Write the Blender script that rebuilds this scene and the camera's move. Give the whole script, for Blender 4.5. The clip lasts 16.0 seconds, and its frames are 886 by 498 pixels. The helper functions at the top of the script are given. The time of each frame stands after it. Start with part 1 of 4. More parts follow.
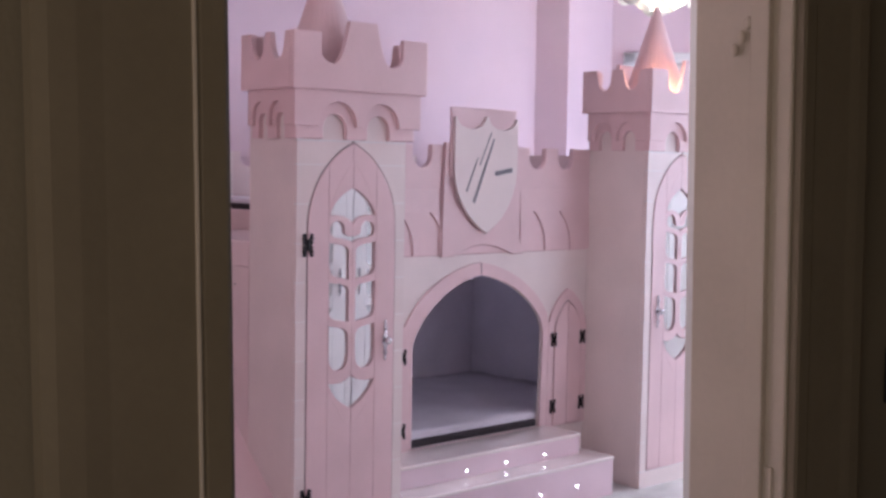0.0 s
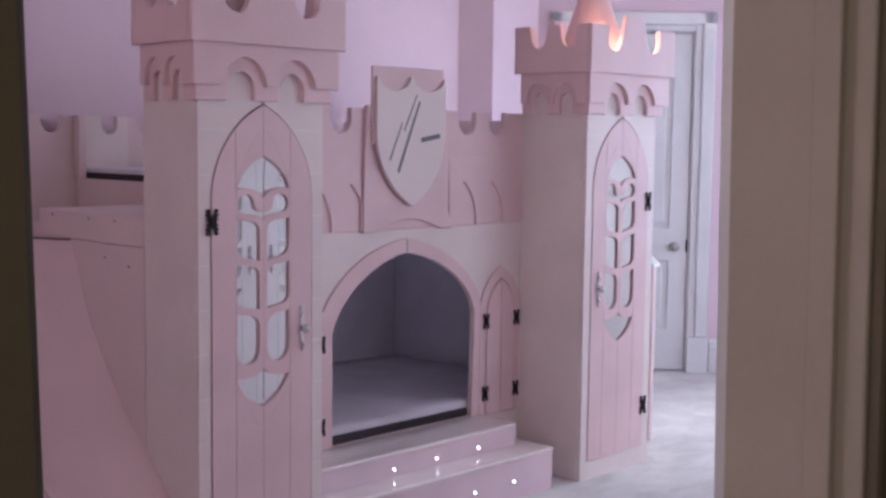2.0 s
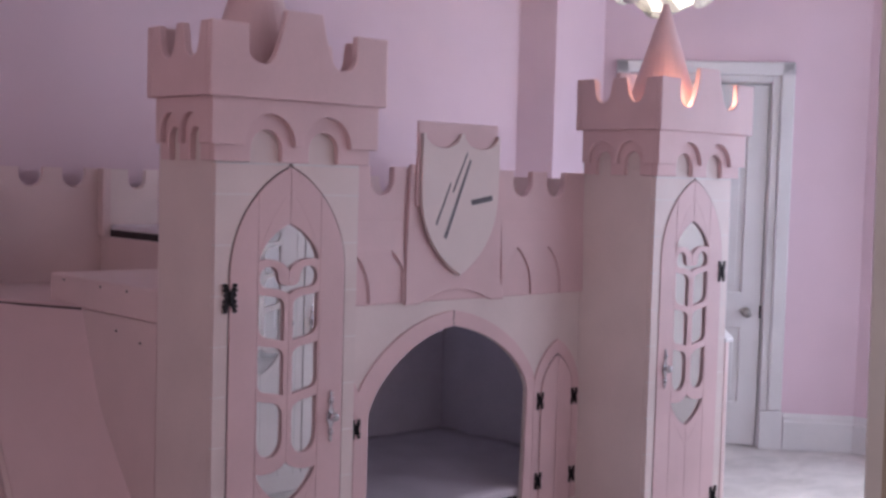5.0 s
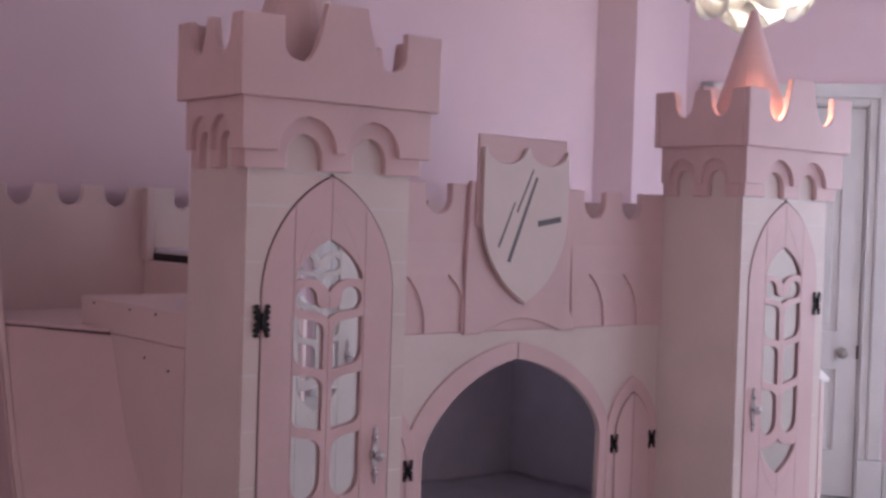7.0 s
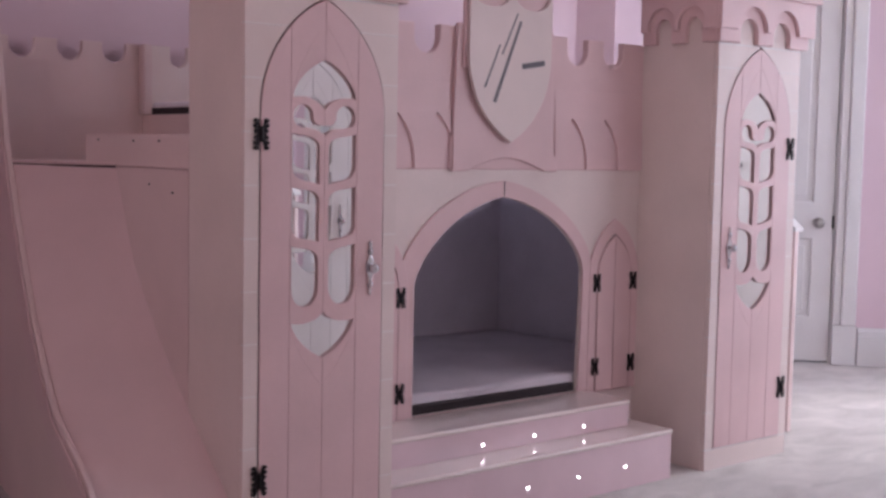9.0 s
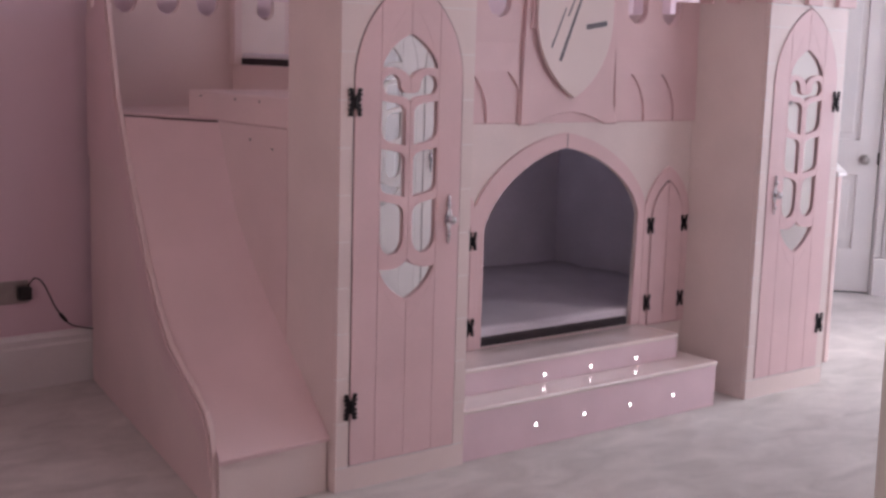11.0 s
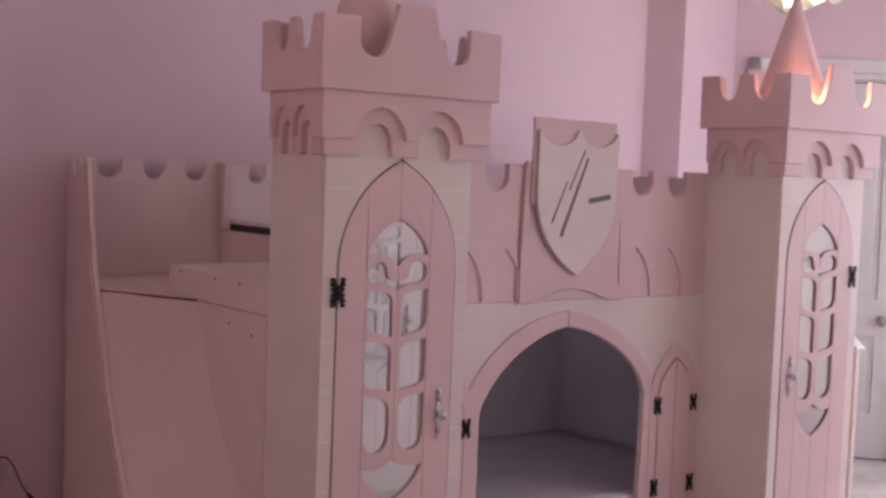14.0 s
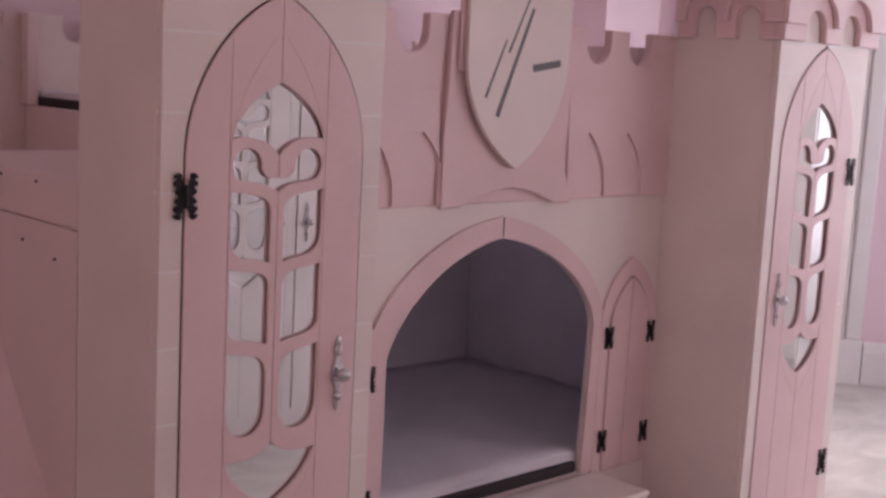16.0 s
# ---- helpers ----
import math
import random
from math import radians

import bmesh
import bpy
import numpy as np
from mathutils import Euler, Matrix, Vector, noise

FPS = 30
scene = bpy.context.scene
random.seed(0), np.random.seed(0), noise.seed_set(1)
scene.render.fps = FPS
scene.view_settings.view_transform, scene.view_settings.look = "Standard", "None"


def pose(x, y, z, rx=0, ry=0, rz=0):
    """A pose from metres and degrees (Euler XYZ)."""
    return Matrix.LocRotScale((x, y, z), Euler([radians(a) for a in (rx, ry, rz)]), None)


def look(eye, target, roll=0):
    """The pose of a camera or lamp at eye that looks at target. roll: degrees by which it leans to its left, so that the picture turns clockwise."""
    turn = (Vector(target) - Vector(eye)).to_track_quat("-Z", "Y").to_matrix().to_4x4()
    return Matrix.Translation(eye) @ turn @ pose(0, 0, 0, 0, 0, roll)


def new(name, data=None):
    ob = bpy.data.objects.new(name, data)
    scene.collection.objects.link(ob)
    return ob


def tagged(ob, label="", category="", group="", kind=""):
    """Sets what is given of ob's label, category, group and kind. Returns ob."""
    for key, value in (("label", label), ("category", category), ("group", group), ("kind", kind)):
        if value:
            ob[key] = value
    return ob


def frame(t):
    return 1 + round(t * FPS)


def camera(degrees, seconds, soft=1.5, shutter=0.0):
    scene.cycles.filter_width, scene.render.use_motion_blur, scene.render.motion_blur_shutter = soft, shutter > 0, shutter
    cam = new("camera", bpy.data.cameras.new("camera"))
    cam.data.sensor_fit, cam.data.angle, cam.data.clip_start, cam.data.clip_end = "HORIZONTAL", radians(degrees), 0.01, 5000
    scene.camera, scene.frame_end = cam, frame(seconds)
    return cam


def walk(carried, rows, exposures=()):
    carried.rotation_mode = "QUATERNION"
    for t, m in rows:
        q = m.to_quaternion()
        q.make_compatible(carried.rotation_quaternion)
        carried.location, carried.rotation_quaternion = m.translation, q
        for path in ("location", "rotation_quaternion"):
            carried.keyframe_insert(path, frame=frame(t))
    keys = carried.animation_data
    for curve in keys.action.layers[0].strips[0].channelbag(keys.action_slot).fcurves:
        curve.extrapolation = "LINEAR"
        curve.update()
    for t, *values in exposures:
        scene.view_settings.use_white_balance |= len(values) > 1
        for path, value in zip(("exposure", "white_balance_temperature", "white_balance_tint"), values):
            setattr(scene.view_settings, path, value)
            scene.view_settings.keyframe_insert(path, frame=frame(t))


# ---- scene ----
cam = camera(40.0, 16.0, soft=2.9)
PATH = [
    (0, (-3.531, -3.384, 1.394), (-2.202, -1.896, 1.262), 1.0),
    (0.5, (-3.469, -3.302, 1.385), (-2.114, -1.839, 1.232), 2.0),
    (1, (-3.395, -3.18, 1.388), (-1.981, -1.774, 1.24), 1.7),
    (1.5, (-3.324, -3.076, 1.387), (-1.891, -1.694, 1.205), 0.7),
    (2, (-3.232, -2.992, 1.378), (-1.8, -1.607, 1.199), 0.7),
    (2.5, (-3.148, -2.925, 1.399), (-1.751, -1.503, 1.246), -0.8),
    (3, (-3.092, -2.889, 1.445), (-1.692, -1.469, 1.285), -0.9),
    (3.2, (-3.086, -2.89, 1.461), (-1.683, -1.474, 1.297), -0.5),
    (5.5, (-2.821, -2.651, 1.452), (-1.475, -1.176, 1.351), 2.0),
    (6, (-2.753, -2.6, 1.428), (-1.424, -1.109, 1.333), 2.1),
    (6.5, (-2.663, -2.539, 1.415), (-1.367, -1.018, 1.311), 1.8),
    (7, (-2.603, -2.502, 1.379), (-1.346, -0.948, 1.331), 1.8),
    (7.5, (-2.613, -2.516, 1.327), (-1.372, -0.948, 1.288), 1.3),
    (8, (-2.643, -2.582, 1.223), (-1.377, -1.037, 1.123), 0.9),
    (8.5, (-2.664, -2.608, 1.131), (-1.393, -1.072, 0.974), 0.4),
    (9, (-2.721, -2.648, 1.089), (-1.449, -1.113, 0.931), 1.1),
    (9.5, (-2.761, -2.705, 1.071), (-1.497, -1.166, 0.889), 0.3),
    (9.7, (-2.776, -2.722, 1.078), (-1.518, -1.18, 0.882), 0.5),
    (11.8, (-3.134, -3.026, 1.376), (-1.947, -1.455, 1.026), 1.7),
    (12, (-3.141, -3.054, 1.392), (-1.946, -1.485, 1.064), 1.6),
    (12.5, (-3.1, -3.003, 1.423), (-1.824, -1.478, 1.202), 2.0),
    (13, (-3.023, -2.932, 1.446), (-1.761, -1.387, 1.303), 1.2),
    (13.5, (-2.924, -2.842, 1.457), (-1.7, -1.264, 1.342), 0.8),
    (14, (-2.811, -2.71, 1.442), (-1.616, -1.111, 1.322), 2.2),
    (14.5, (-2.639, -2.521, 1.424), (-1.412, -0.951, 1.255), 3.3),
    (15, (-2.487, -2.319, 1.41), (-1.202, -0.798, 1.217), 2.9),
    (15.5, (-2.333, -2.073, 1.386), (-1.02, -0.579, 1.176), 2.8),
    (16, (-2.216, -1.78, 1.356), (-0.85, -0.348, 1.068), 3.0),
]
EXPOSURES = [(0.0, -0.1, 5820, 14), (1.0, -0.24, 5760, 14), (2.0, -0.46, 5660, 13.5), (2.5, -0.47, 5660, 13.5), (5.5, -0.74, 6080, 18), (7.0, -0.78, 6270, 19), (9.0, -0.53, 6330, 17.5), (12.0, -0.40, 6720, 18), (13.0, -0.52, 6880, 20.5), (16.0, -0.64, 6980, 22.5)]
walk(cam, [(t, look(eye, target, roll)) for t, eye, target, roll in PATH], EXPOSURES)

# ---- light ----
world = bpy.data.worlds.new("world")
scene.world = world
world.use_nodes = True
wn = world.node_tree.nodes
sky = wn.new("ShaderNodeTexSky")
sky.sky_type, sky.sun_disc = "NISHITA", False
sky.sun_elevation, sky.sun_rotation = radians(35), radians(110)
wn["Background"].inputs[1].default_value = 0.10
world.node_tree.links.new(sky.outputs[0], wn["Background"].inputs[0])


def area_lamp(name, m, w, h, power, colour):
    d = bpy.data.lights.new(name, "AREA")
    d.shape, d.size, d.size_y, d.energy, d.color = "RECTANGLE", w, h, power, colour
    ob = new(name, d)
    ob.matrix_world = m
    return ob


def point_lamp(name, at, power, colour, radius):
    d = bpy.data.lights.new(name, "POINT")
    d.energy, d.color, d.shadow_soft_size = power, colour, radius
    ob = new(name, d)
    ob.location = at
    return ob


SUN_DIR = Vector((-0.75, 0.28, -0.6))
sun = bpy.data.lights.new("sun", "SUN")
sun.energy, sun.angle, sun.color = 1.3, radians(12), (1.0, 0.95, 0.88)
sun_ob = new("sun", sun)
sun_ob.rotation_mode = "QUATERNION"
sun_ob.rotation_quaternion = SUN_DIR.to_track_quat("-Z", "Y")
area_lamp("window_daylight", look((3.45, -0.52, 1.5), (0.0, -0.52, 1.5)), 1.26, 1.75, 51, (0.78, 0.86, 1.0))
# two added fill lamps in unseen south windows, to brighten the castle fronts
area_lamp("window_daylight", look((2.10, -2.36, 1.5), (2.10, 0.0, 1.5)), 1.36, 1.75, 23, (0.90, 0.92, 1.0))
area_lamp("window_daylight", look((-0.66, -2.36, 1.5), (-0.66, 0.0, 1.5)), 0.86, 1.75, 6.8, (1.0, 0.90, 0.90))
# added warm fill in an unseen hall opening, for jambs and far tower
area_lamp("hall_window_daylight", look((-4.52, -3.8, 1.5), (0.0, -3.2, 1.3)), 1.5, 1.2, 17.0, (1.0, 0.79, 0.57))
# added warm fill from an unseen west window, for faces turned left
area_lamp("window_daylight", look((-3.63, -0.85, 1.84), (0.0, -0.85, 1.80)), 1.0, 1.1, 13.0, (1.0, 0.76, 0.71))
point_lamp("tower_lamp", (1.065, -0.004, 1.745), 1.7, (1.0, 0.58, 0.34), 0.015)
point_lamp("tower_lamp", (0.785, -0.004, 1.745), 2.6, (1.0, 0.58, 0.34), 0.015)
point_lamp("pendant_bulb", (1.74, 0.79, 2.58), 34.0, (1.0, 0.92, 0.80), 0.05)

# ---- materials ----


def material(name, base, rough=0.5, metal=0.0, vary=0.06, scale=6.0, bump=0.0, bump_scale=60.0, fine=0.03, coat=0.0, spec=0.5, island=0.0, tint=None):
    """Paint or fabric with two scales of variation, and a fine relief."""
    m = bpy.data.materials.new(name)
    m.use_nodes = True
    n, l = m.node_tree.nodes, m.node_tree.links
    b = n["Principled BSDF"]
    tc = n.new("ShaderNodeTexCoord")
    big = n.new("ShaderNodeTexNoise")
    big.inputs["Scale"].default_value, big.inputs["Detail"].default_value = scale, 5
    l.new(tc.outputs["Object"], big.inputs["Vector"])
    small = n.new("ShaderNodeTexNoise")
    small.inputs["Scale"].default_value, small.inputs["Detail"].default_value = bump_scale, 6
    l.new(tc.outputs["Object"], small.inputs["Vector"])
    mix = n.new("ShaderNodeMix")
    mix.data_type = "RGBA"
    dark = [c * (1 - vary * 1.6) for c in base]
    light = [min(1, c * (1 + vary)) for c in base]
    if tint:
        dark = [a * t for a, t in zip(dark, tint)]
    mix.inputs[6].default_value, mix.inputs[7].default_value = (*dark, 1), (*light, 1)
    ramp = n.new("ShaderNodeMapRange")
    ramp.inputs[1].default_value, ramp.inputs[2].default_value = 0.3, 0.7
    l.new(big.outputs["Fac"], ramp.inputs[0])
    l.new(ramp.outputs[0], mix.inputs[0])
    mix2 = n.new("ShaderNodeMix")
    mix2.data_type, mix2.blend_type = "RGBA", "MULTIPLY"
    mix2.inputs[0].default_value = 1.0
    r2 = n.new("ShaderNodeMapRange")
    r2.inputs[1].default_value, r2.inputs[2].default_value, r2.inputs[3].default_value, r2.inputs[4].default_value = 0.3, 0.7, 1 - fine, 1.0
    l.new(small.outputs["Fac"], r2.inputs[0])
    l.new(mix.outputs[2], mix2.inputs[6])
    l.new(r2.outputs[0], mix2.inputs[7])
    out = mix2.outputs[2]
    if island:
        info = n.new("ShaderNodeObjectInfo")
        r3 = n.new("ShaderNodeMapRange")
        r3.inputs[3].default_value, r3.inputs[4].default_value = 1 - island, 1.0
        l.new(info.outputs["Random"], r3.inputs[0])
        m3 = n.new("ShaderNodeMix")
        m3.data_type, m3.blend_type = "RGBA", "MULTIPLY"
        m3.inputs[0].default_value = 1.0
        l.new(out, m3.inputs[6])
        l.new(r3.outputs[0], m3.inputs[7])
        out = m3.outputs[2]
    l.new(out, b.inputs["Base Color"])
    rr = n.new("ShaderNodeMapRange")
    rr.inputs[3].default_value, rr.inputs[4].default_value = max(0.02, rough - 0.07), min(1, rough + 0.07)
    l.new(big.outputs["Fac"], rr.inputs[0])
    l.new(rr.outputs[0], b.inputs["Roughness"])
    b.inputs["Metallic"].default_value = metal
    b.inputs["Coat Weight"].default_value = coat
    b.inputs["Specular IOR Level"].default_value = spec
    if bump:
        bp = n.new("ShaderNodeBump")
        bp.inputs["Strength"].default_value, bp.inputs["Distance"].default_value = bump, 0.004
        l.new(small.outputs["Fac"], bp.inputs["Height"])
        l.new(bp.outputs[0], b.inputs["Normal"])
    return m


def carpet_material():
    """Cut pile, with broad brushed streaks."""
    m = material("carpet", (0.815, 0.775, 0.75), 0.95, 0, 0.05, 3.0, 0.9, 420, 0.25, spec=0.1)
    n, l = m.node_tree.nodes, m.node_tree.links
    b = n["Principled BSDF"]
    src = b.inputs["Base Color"].links[0].from_socket
    tc = n.new("ShaderNodeTexCoord")
    mp = n.new("ShaderNodeMapping")
    mp.inputs["Rotation"].default_value, mp.inputs["Scale"].default_value = (0, 0, 0.5), (1.4, 2.6, 1)
    nz = n.new("ShaderNodeTexNoise")
    nz.inputs["Scale"].default_value, nz.inputs["Detail"].default_value, nz.inputs["Distortion"].default_value = 3.0, 7, 0.9
    r = n.new("ShaderNodeMapRange")
    r.inputs[1].default_value, r.inputs[2].default_value, r.inputs[3].default_value, r.inputs[4].default_value = 0.30, 0.72, 0.80, 1.04
    mx = n.new("ShaderNodeMix")
    mx.data_type, mx.blend_type = "RGBA", "MULTIPLY"
    mx.inputs[0].default_value = 1
    l.new(tc.outputs["Object"], mp.inputs["Vector"])
    l.new(mp.outputs[0], nz.inputs["Vector"])
    l.new(nz.outputs["Fac"], r.inputs[0])
    l.new(src, mx.inputs[6])
    l.new(r.outputs[0], mx.inputs[7])
    l.new(mx.outputs[2], b.inputs["Base Color"])
    return m


def glow_material(name, colour, strength):
    m = bpy.data.materials.new(name)
    m.use_nodes = True
    b = m.node_tree.nodes["Principled BSDF"]
    b.inputs["Base Color"].default_value = (*colour, 1)
    b.inputs["Emission Color"].default_value = (*colour, 1)
    b.inputs["Emission Strength"].default_value = strength
    return m


def petal_material():
    """Thin shell: part glossy, part letting light through."""
    m = material("shell_petal", (0.92, 0.90, 0.86), 0.18, 0, 0.10, 9, 0.3, 40, 0.1)
    n, l = m.node_tree.nodes, m.node_tree.links
    b = n["Principled BSDF"]
    tr = n.new("ShaderNodeBsdfTranslucent")
    mx = n.new("ShaderNodeMixShader")
    mx.inputs[0].default_value = 0.55
    l.new(b.inputs["Base Color"].links[0].from_socket, tr.inputs["Color"])
    l.new(b.outputs[0], mx.inputs[1])
    l.new(tr.outputs[0], mx.inputs[2])
    l.new(mx.outputs[0], n["Material Output"].inputs["Surface"])
    return m


WALL_PINK = material("pink_wall_paint", (0.74, 0.57, 0.635), 0.72, 0, 0.03, 2.0, 0.12, 170, 0.02, spec=0.3)
PINK = material("pink_board_paint", (0.74, 0.53, 0.54), 0.42, 0, 0.04, 4.0, 0.05, 120, 0.03)
CREAM = material("cream_board_paint", (0.79, 0.672, 0.645), 0.42, 0, 0.04, 4.0, 0.05, 120, 0.03, island=0.03)
SIDE = material("pale_pink_board_paint", (0.77, 0.61, 0.60), 0.45, 0, 0.04, 3.0, 0.05, 120, 0.03)
STEP = material("pink_gloss_paint", (0.74, 0.56, 0.61), 0.16, 0, 0.04, 5.0, 0.03, 90, 0.02, coat=0.4)
TREAD = material("cream_gloss_paint", (0.80, 0.70, 0.675), 0.15, 0, 0.05, 5.0, 0.03, 90, 0.03, coat=0.4)
SLIDE = material("slide_paint", (0.75, 0.562, 0.57), 0.35, 0, 0.04, 3.0, 0.03, 120, 0.02)
WHITE = material("white_gloss_paint", (0.74, 0.72, 0.72), 0.32, 0, 0.03, 4.0, 0.05, 80, 0.03)
# base darkened so the hall stays dim under its strong fill lamp
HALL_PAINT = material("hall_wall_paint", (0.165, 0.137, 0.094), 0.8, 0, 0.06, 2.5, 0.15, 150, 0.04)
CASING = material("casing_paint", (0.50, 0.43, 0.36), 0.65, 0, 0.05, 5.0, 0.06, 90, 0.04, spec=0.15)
# darkened copy of the casing: the hall's dim light is in its colour
CASING_DIM = material("casing_dimmed", (0.185, 0.152, 0.107), 0.65, 0, 0.06, 5.0, 0.08, 90, 0.05, spec=0.15)
WARDROBE = material("pale_wardrobe_paint", (0.86, 0.82, 0.80), 0.4, 0, 0.03, 4.0, 0.04, 110, 0.02)
# paler than the stones: the glint of lit joints is in this colour
JOINT_GLINT = material("pale_joint_glint", (0.86, 0.79, 0.775), 0.25, 0, 0.02, 12.0, 0.0, 60, 0.02)
CEILING = material("ceiling_paint", (0.84, 0.82, 0.81), 0.85, 0, 0.02, 2.0, 0.08, 150, 0.02)
CARPET = carpet_material()
INNER = material("grey_inner_paint", (0.90, 0.85, 0.95), 0.6, 0, 0.06, 3.0, 0.1, 90, 0.04)
SHEET = material("pale_bed_cloth", (0.76, 0.71, 0.77), 0.9, 0, 0.06, 5.0, 0.5, 140, 0.08, spec=0.2)
DARK_CLOTH = material("dark_mattress_cloth", (0.045, 0.035, 0.04), 0.85, 0, 0.15, 9.0, 0.4, 180, 0.2)
IRON = material("black_iron", (0.018, 0.014, 0.017), 0.42, 0.6, 0.2, 30, 0.3, 120, 0.2)
CHROME = material("polished_chrome", (0.62, 0.61, 0.63), 0.20, 1.0, 0.05, 20, 0.05, 90, 0.03)
MIRROR = material("mirror_glass", (0.90, 0.91, 0.91), 0.0, 1.0, 0.01, 3, 0, 60, 0.0)
_m = MIRROR.node_tree
_m.links.remove(_m.nodes["Principled BSDF"].inputs["Roughness"].links[0])
_m.nodes["Principled BSDF"].inputs["Roughness"].default_value = 0.004
INK = material("grey_ink", (0.16, 0.15, 0.17), 0.5, 0, 0.1, 20, 0, 60, 0.05)
# dark base carries the shade of open gaps and seams
GAP = material("shadow_gap_filler", (0.10, 0.07, 0.075), 0.8, 0, 0.1, 12, 0, 60, 0.1)
PLASTIC = material("black_plastic", (0.015, 0.015, 0.017), 0.35, 0, 0.1, 20, 0.1, 120, 0.1)
METAL_PLATE = material("brushed_plate", (0.42, 0.40, 0.38), 0.35, 0.8, 0.08, 30, 0.2, 200, 0.1)
LED = glow_material("small_step_light", (1.0, 0.97, 1.0), 14.0)
BULB = glow_material("warm_bulb", (1.0, 0.86, 0.62), 12.0)
PETAL = petal_material()
GLASS = bpy.data.materials.new("window_glass")
GLASS.use_nodes = True
_g = GLASS.node_tree.nodes["Principled BSDF"]
_g.inputs["Transmission Weight"].default_value, _g.inputs["Roughness"].default_value = 1.0, 0.0

# ---- building helpers ----


def part(name, bm, mat, parent=None, label="", bevel=0.0, smooth=False):
    bmesh.ops.recalc_face_normals(bm, faces=bm.faces)
    me = bpy.data.meshes.new(name)
    bm.to_mesh(me)
    bm.free()
    me.materials.append(mat)
    if smooth:
        for p in me.polygons:
            p.use_smooth = True
    ob = new(name, me)
    if parent is not None:
        ob.parent = parent
    if label:
        ob["label"] = label
    if bevel:
        mod = ob.modifiers.new("bevel", "BEVEL")
        mod.width, mod.segments, mod.limit_method, mod.angle_limit = bevel, 2, "ANGLE", radians(40)
        mod.harden_normals = False
    return ob


def thing(name, at, label, category, group="", kind=""):
    e = new(name)
    e.location = at
    e.empty_display_size = 0.05
    return tagged(e, label, category, group, kind)


def box(x0, x1, y0, y1, z0, z1, bm=None):
    bm = bm or bmesh.new()
    m = Matrix.Translation(((x0 + x1) / 2, (y0 + y1) / 2, (z0 + z1) / 2)) @ Matrix.Diagonal((x1 - x0, y1 - y0, z1 - z0, 1))
    bmesh.ops.create_cube(bm, size=1, matrix=m)
    return bm


def tube(p, q, r0, r1=None, sides=16, bm=None):
    bm = bm or bmesh.new()
    p, q = Vector(p), Vector(q)
    r1 = r0 if r1 is None else r1
    m = Matrix.Translation((p + q) / 2) @ (q - p).to_track_quat("Z", "Y").to_matrix().to_4x4()
    bmesh.ops.create_cone(bm, cap_ends=True, segments=sides, radius1=r0, radius2=r1, depth=(q - p).length, matrix=m)
    return bm


def ball(at, r, bm=None, scale=(1, 1, 1), seg=16):
    bm = bm or bmesh.new()
    bmesh.ops.create_uvsphere(bm, u_segments=seg, v_segments=seg // 2 + 2, radius=r, matrix=Matrix.Translation(at) @ Matrix.Diagonal((*scale, 1)))
    return bm


def plate(outline, holes, y0, y1, m=None):
    """A board in the x-z plane from y0 to y1, with its outline and holes as loops of (x, z)."""
    bm = bmesh.new()
    edges = []
    for loop in [outline, *holes]:
        vs = [bm.verts.new((x, y0, z)) for x, z in loop]
        edges += [bm.edges.new((a, b)) for a, b in zip(vs, vs[1:] + vs[:1])]
    bmesh.ops.triangle_fill(bm, edges=edges, use_beauty=True, use_dissolve=False)
    faces = list(bm.faces)
    ret = bmesh.ops.extrude_face_region(bm, geom=faces)
    bmesh.ops.translate(bm, verts=[v for v in ret["geom"] if isinstance(v, bmesh.types.BMVert)], vec=(0, y1 - y0, 0))
    if m is not None:
        bmesh.ops.transform(bm, matrix=m, verts=bm.verts)
    return bm


def cut(bm, co, no):
    """Keeps the side of the plane that the normal points away from, and closes the cut."""
    ret = bmesh.ops.bisect_plane(bm, geom=bm.verts[:] + bm.edges[:] + bm.faces[:], plane_co=co, plane_no=no, clear_outer=True)
    open_edges = [e for e in bm.edges if e.is_boundary]
    if open_edges:
        bmesh.ops.holes_fill(bm, edges=open_edges, sides=0)
    return bm


def arc(cx, cz, r, a0, a1, n=10, rz=None):
    rz = r if rz is None else rz
    return [(cx + r * math.cos(radians(a0 + (a1 - a0) * i / n)), cz + rz * math.sin(radians(a0 + (a1 - a0) * i / n))) for i in range(n + 1)]


def bez(p0, p1, p2, p3, n=10):
    out = []
    for i in range(n + 1):
        t = i / n
        out.append(tuple((1 - t) ** 3 * a + 3 * t * (1 - t) ** 2 * b + 3 * t * t * (1 - t) * c + t ** 3 * d for a, b, c, d in zip(p0, p1, p2, p3)))
    return out


def lancet(cx, hw, z0, spring, apex, n=12):
    """A pointed arch, anticlockwise from its lower left corner."""
    rise = apex - spring
    r = (rise * rise + hw * hw) / (2 * hw)
    a1 = math.degrees(math.asin(min(1, rise / r)))
    right = arc(cx + hw - r, spring, r, 0, a1, n)
    left = [(2 * cx - x, z) for x, z in reversed(right)][1:]
    return [(cx - hw, z0), (cx + hw, z0), *right, *left]


def lancet_half(z, hw, spring, apex):
    """Half of the width of that arch at the height z."""
    if z <= spring:
        return hw
    if z >= apex:
        return 0.0
    rise = apex - spring
    r = (rise * rise + hw * hw) / (2 * hw)
    return max(0.0, math.sqrt(max(0, r * r - (z - spring) ** 2)) - (r - hw))


def mirrored(loop, cx=0.0):
    return [(2 * cx - x, z) for x, z in reversed(loop)]


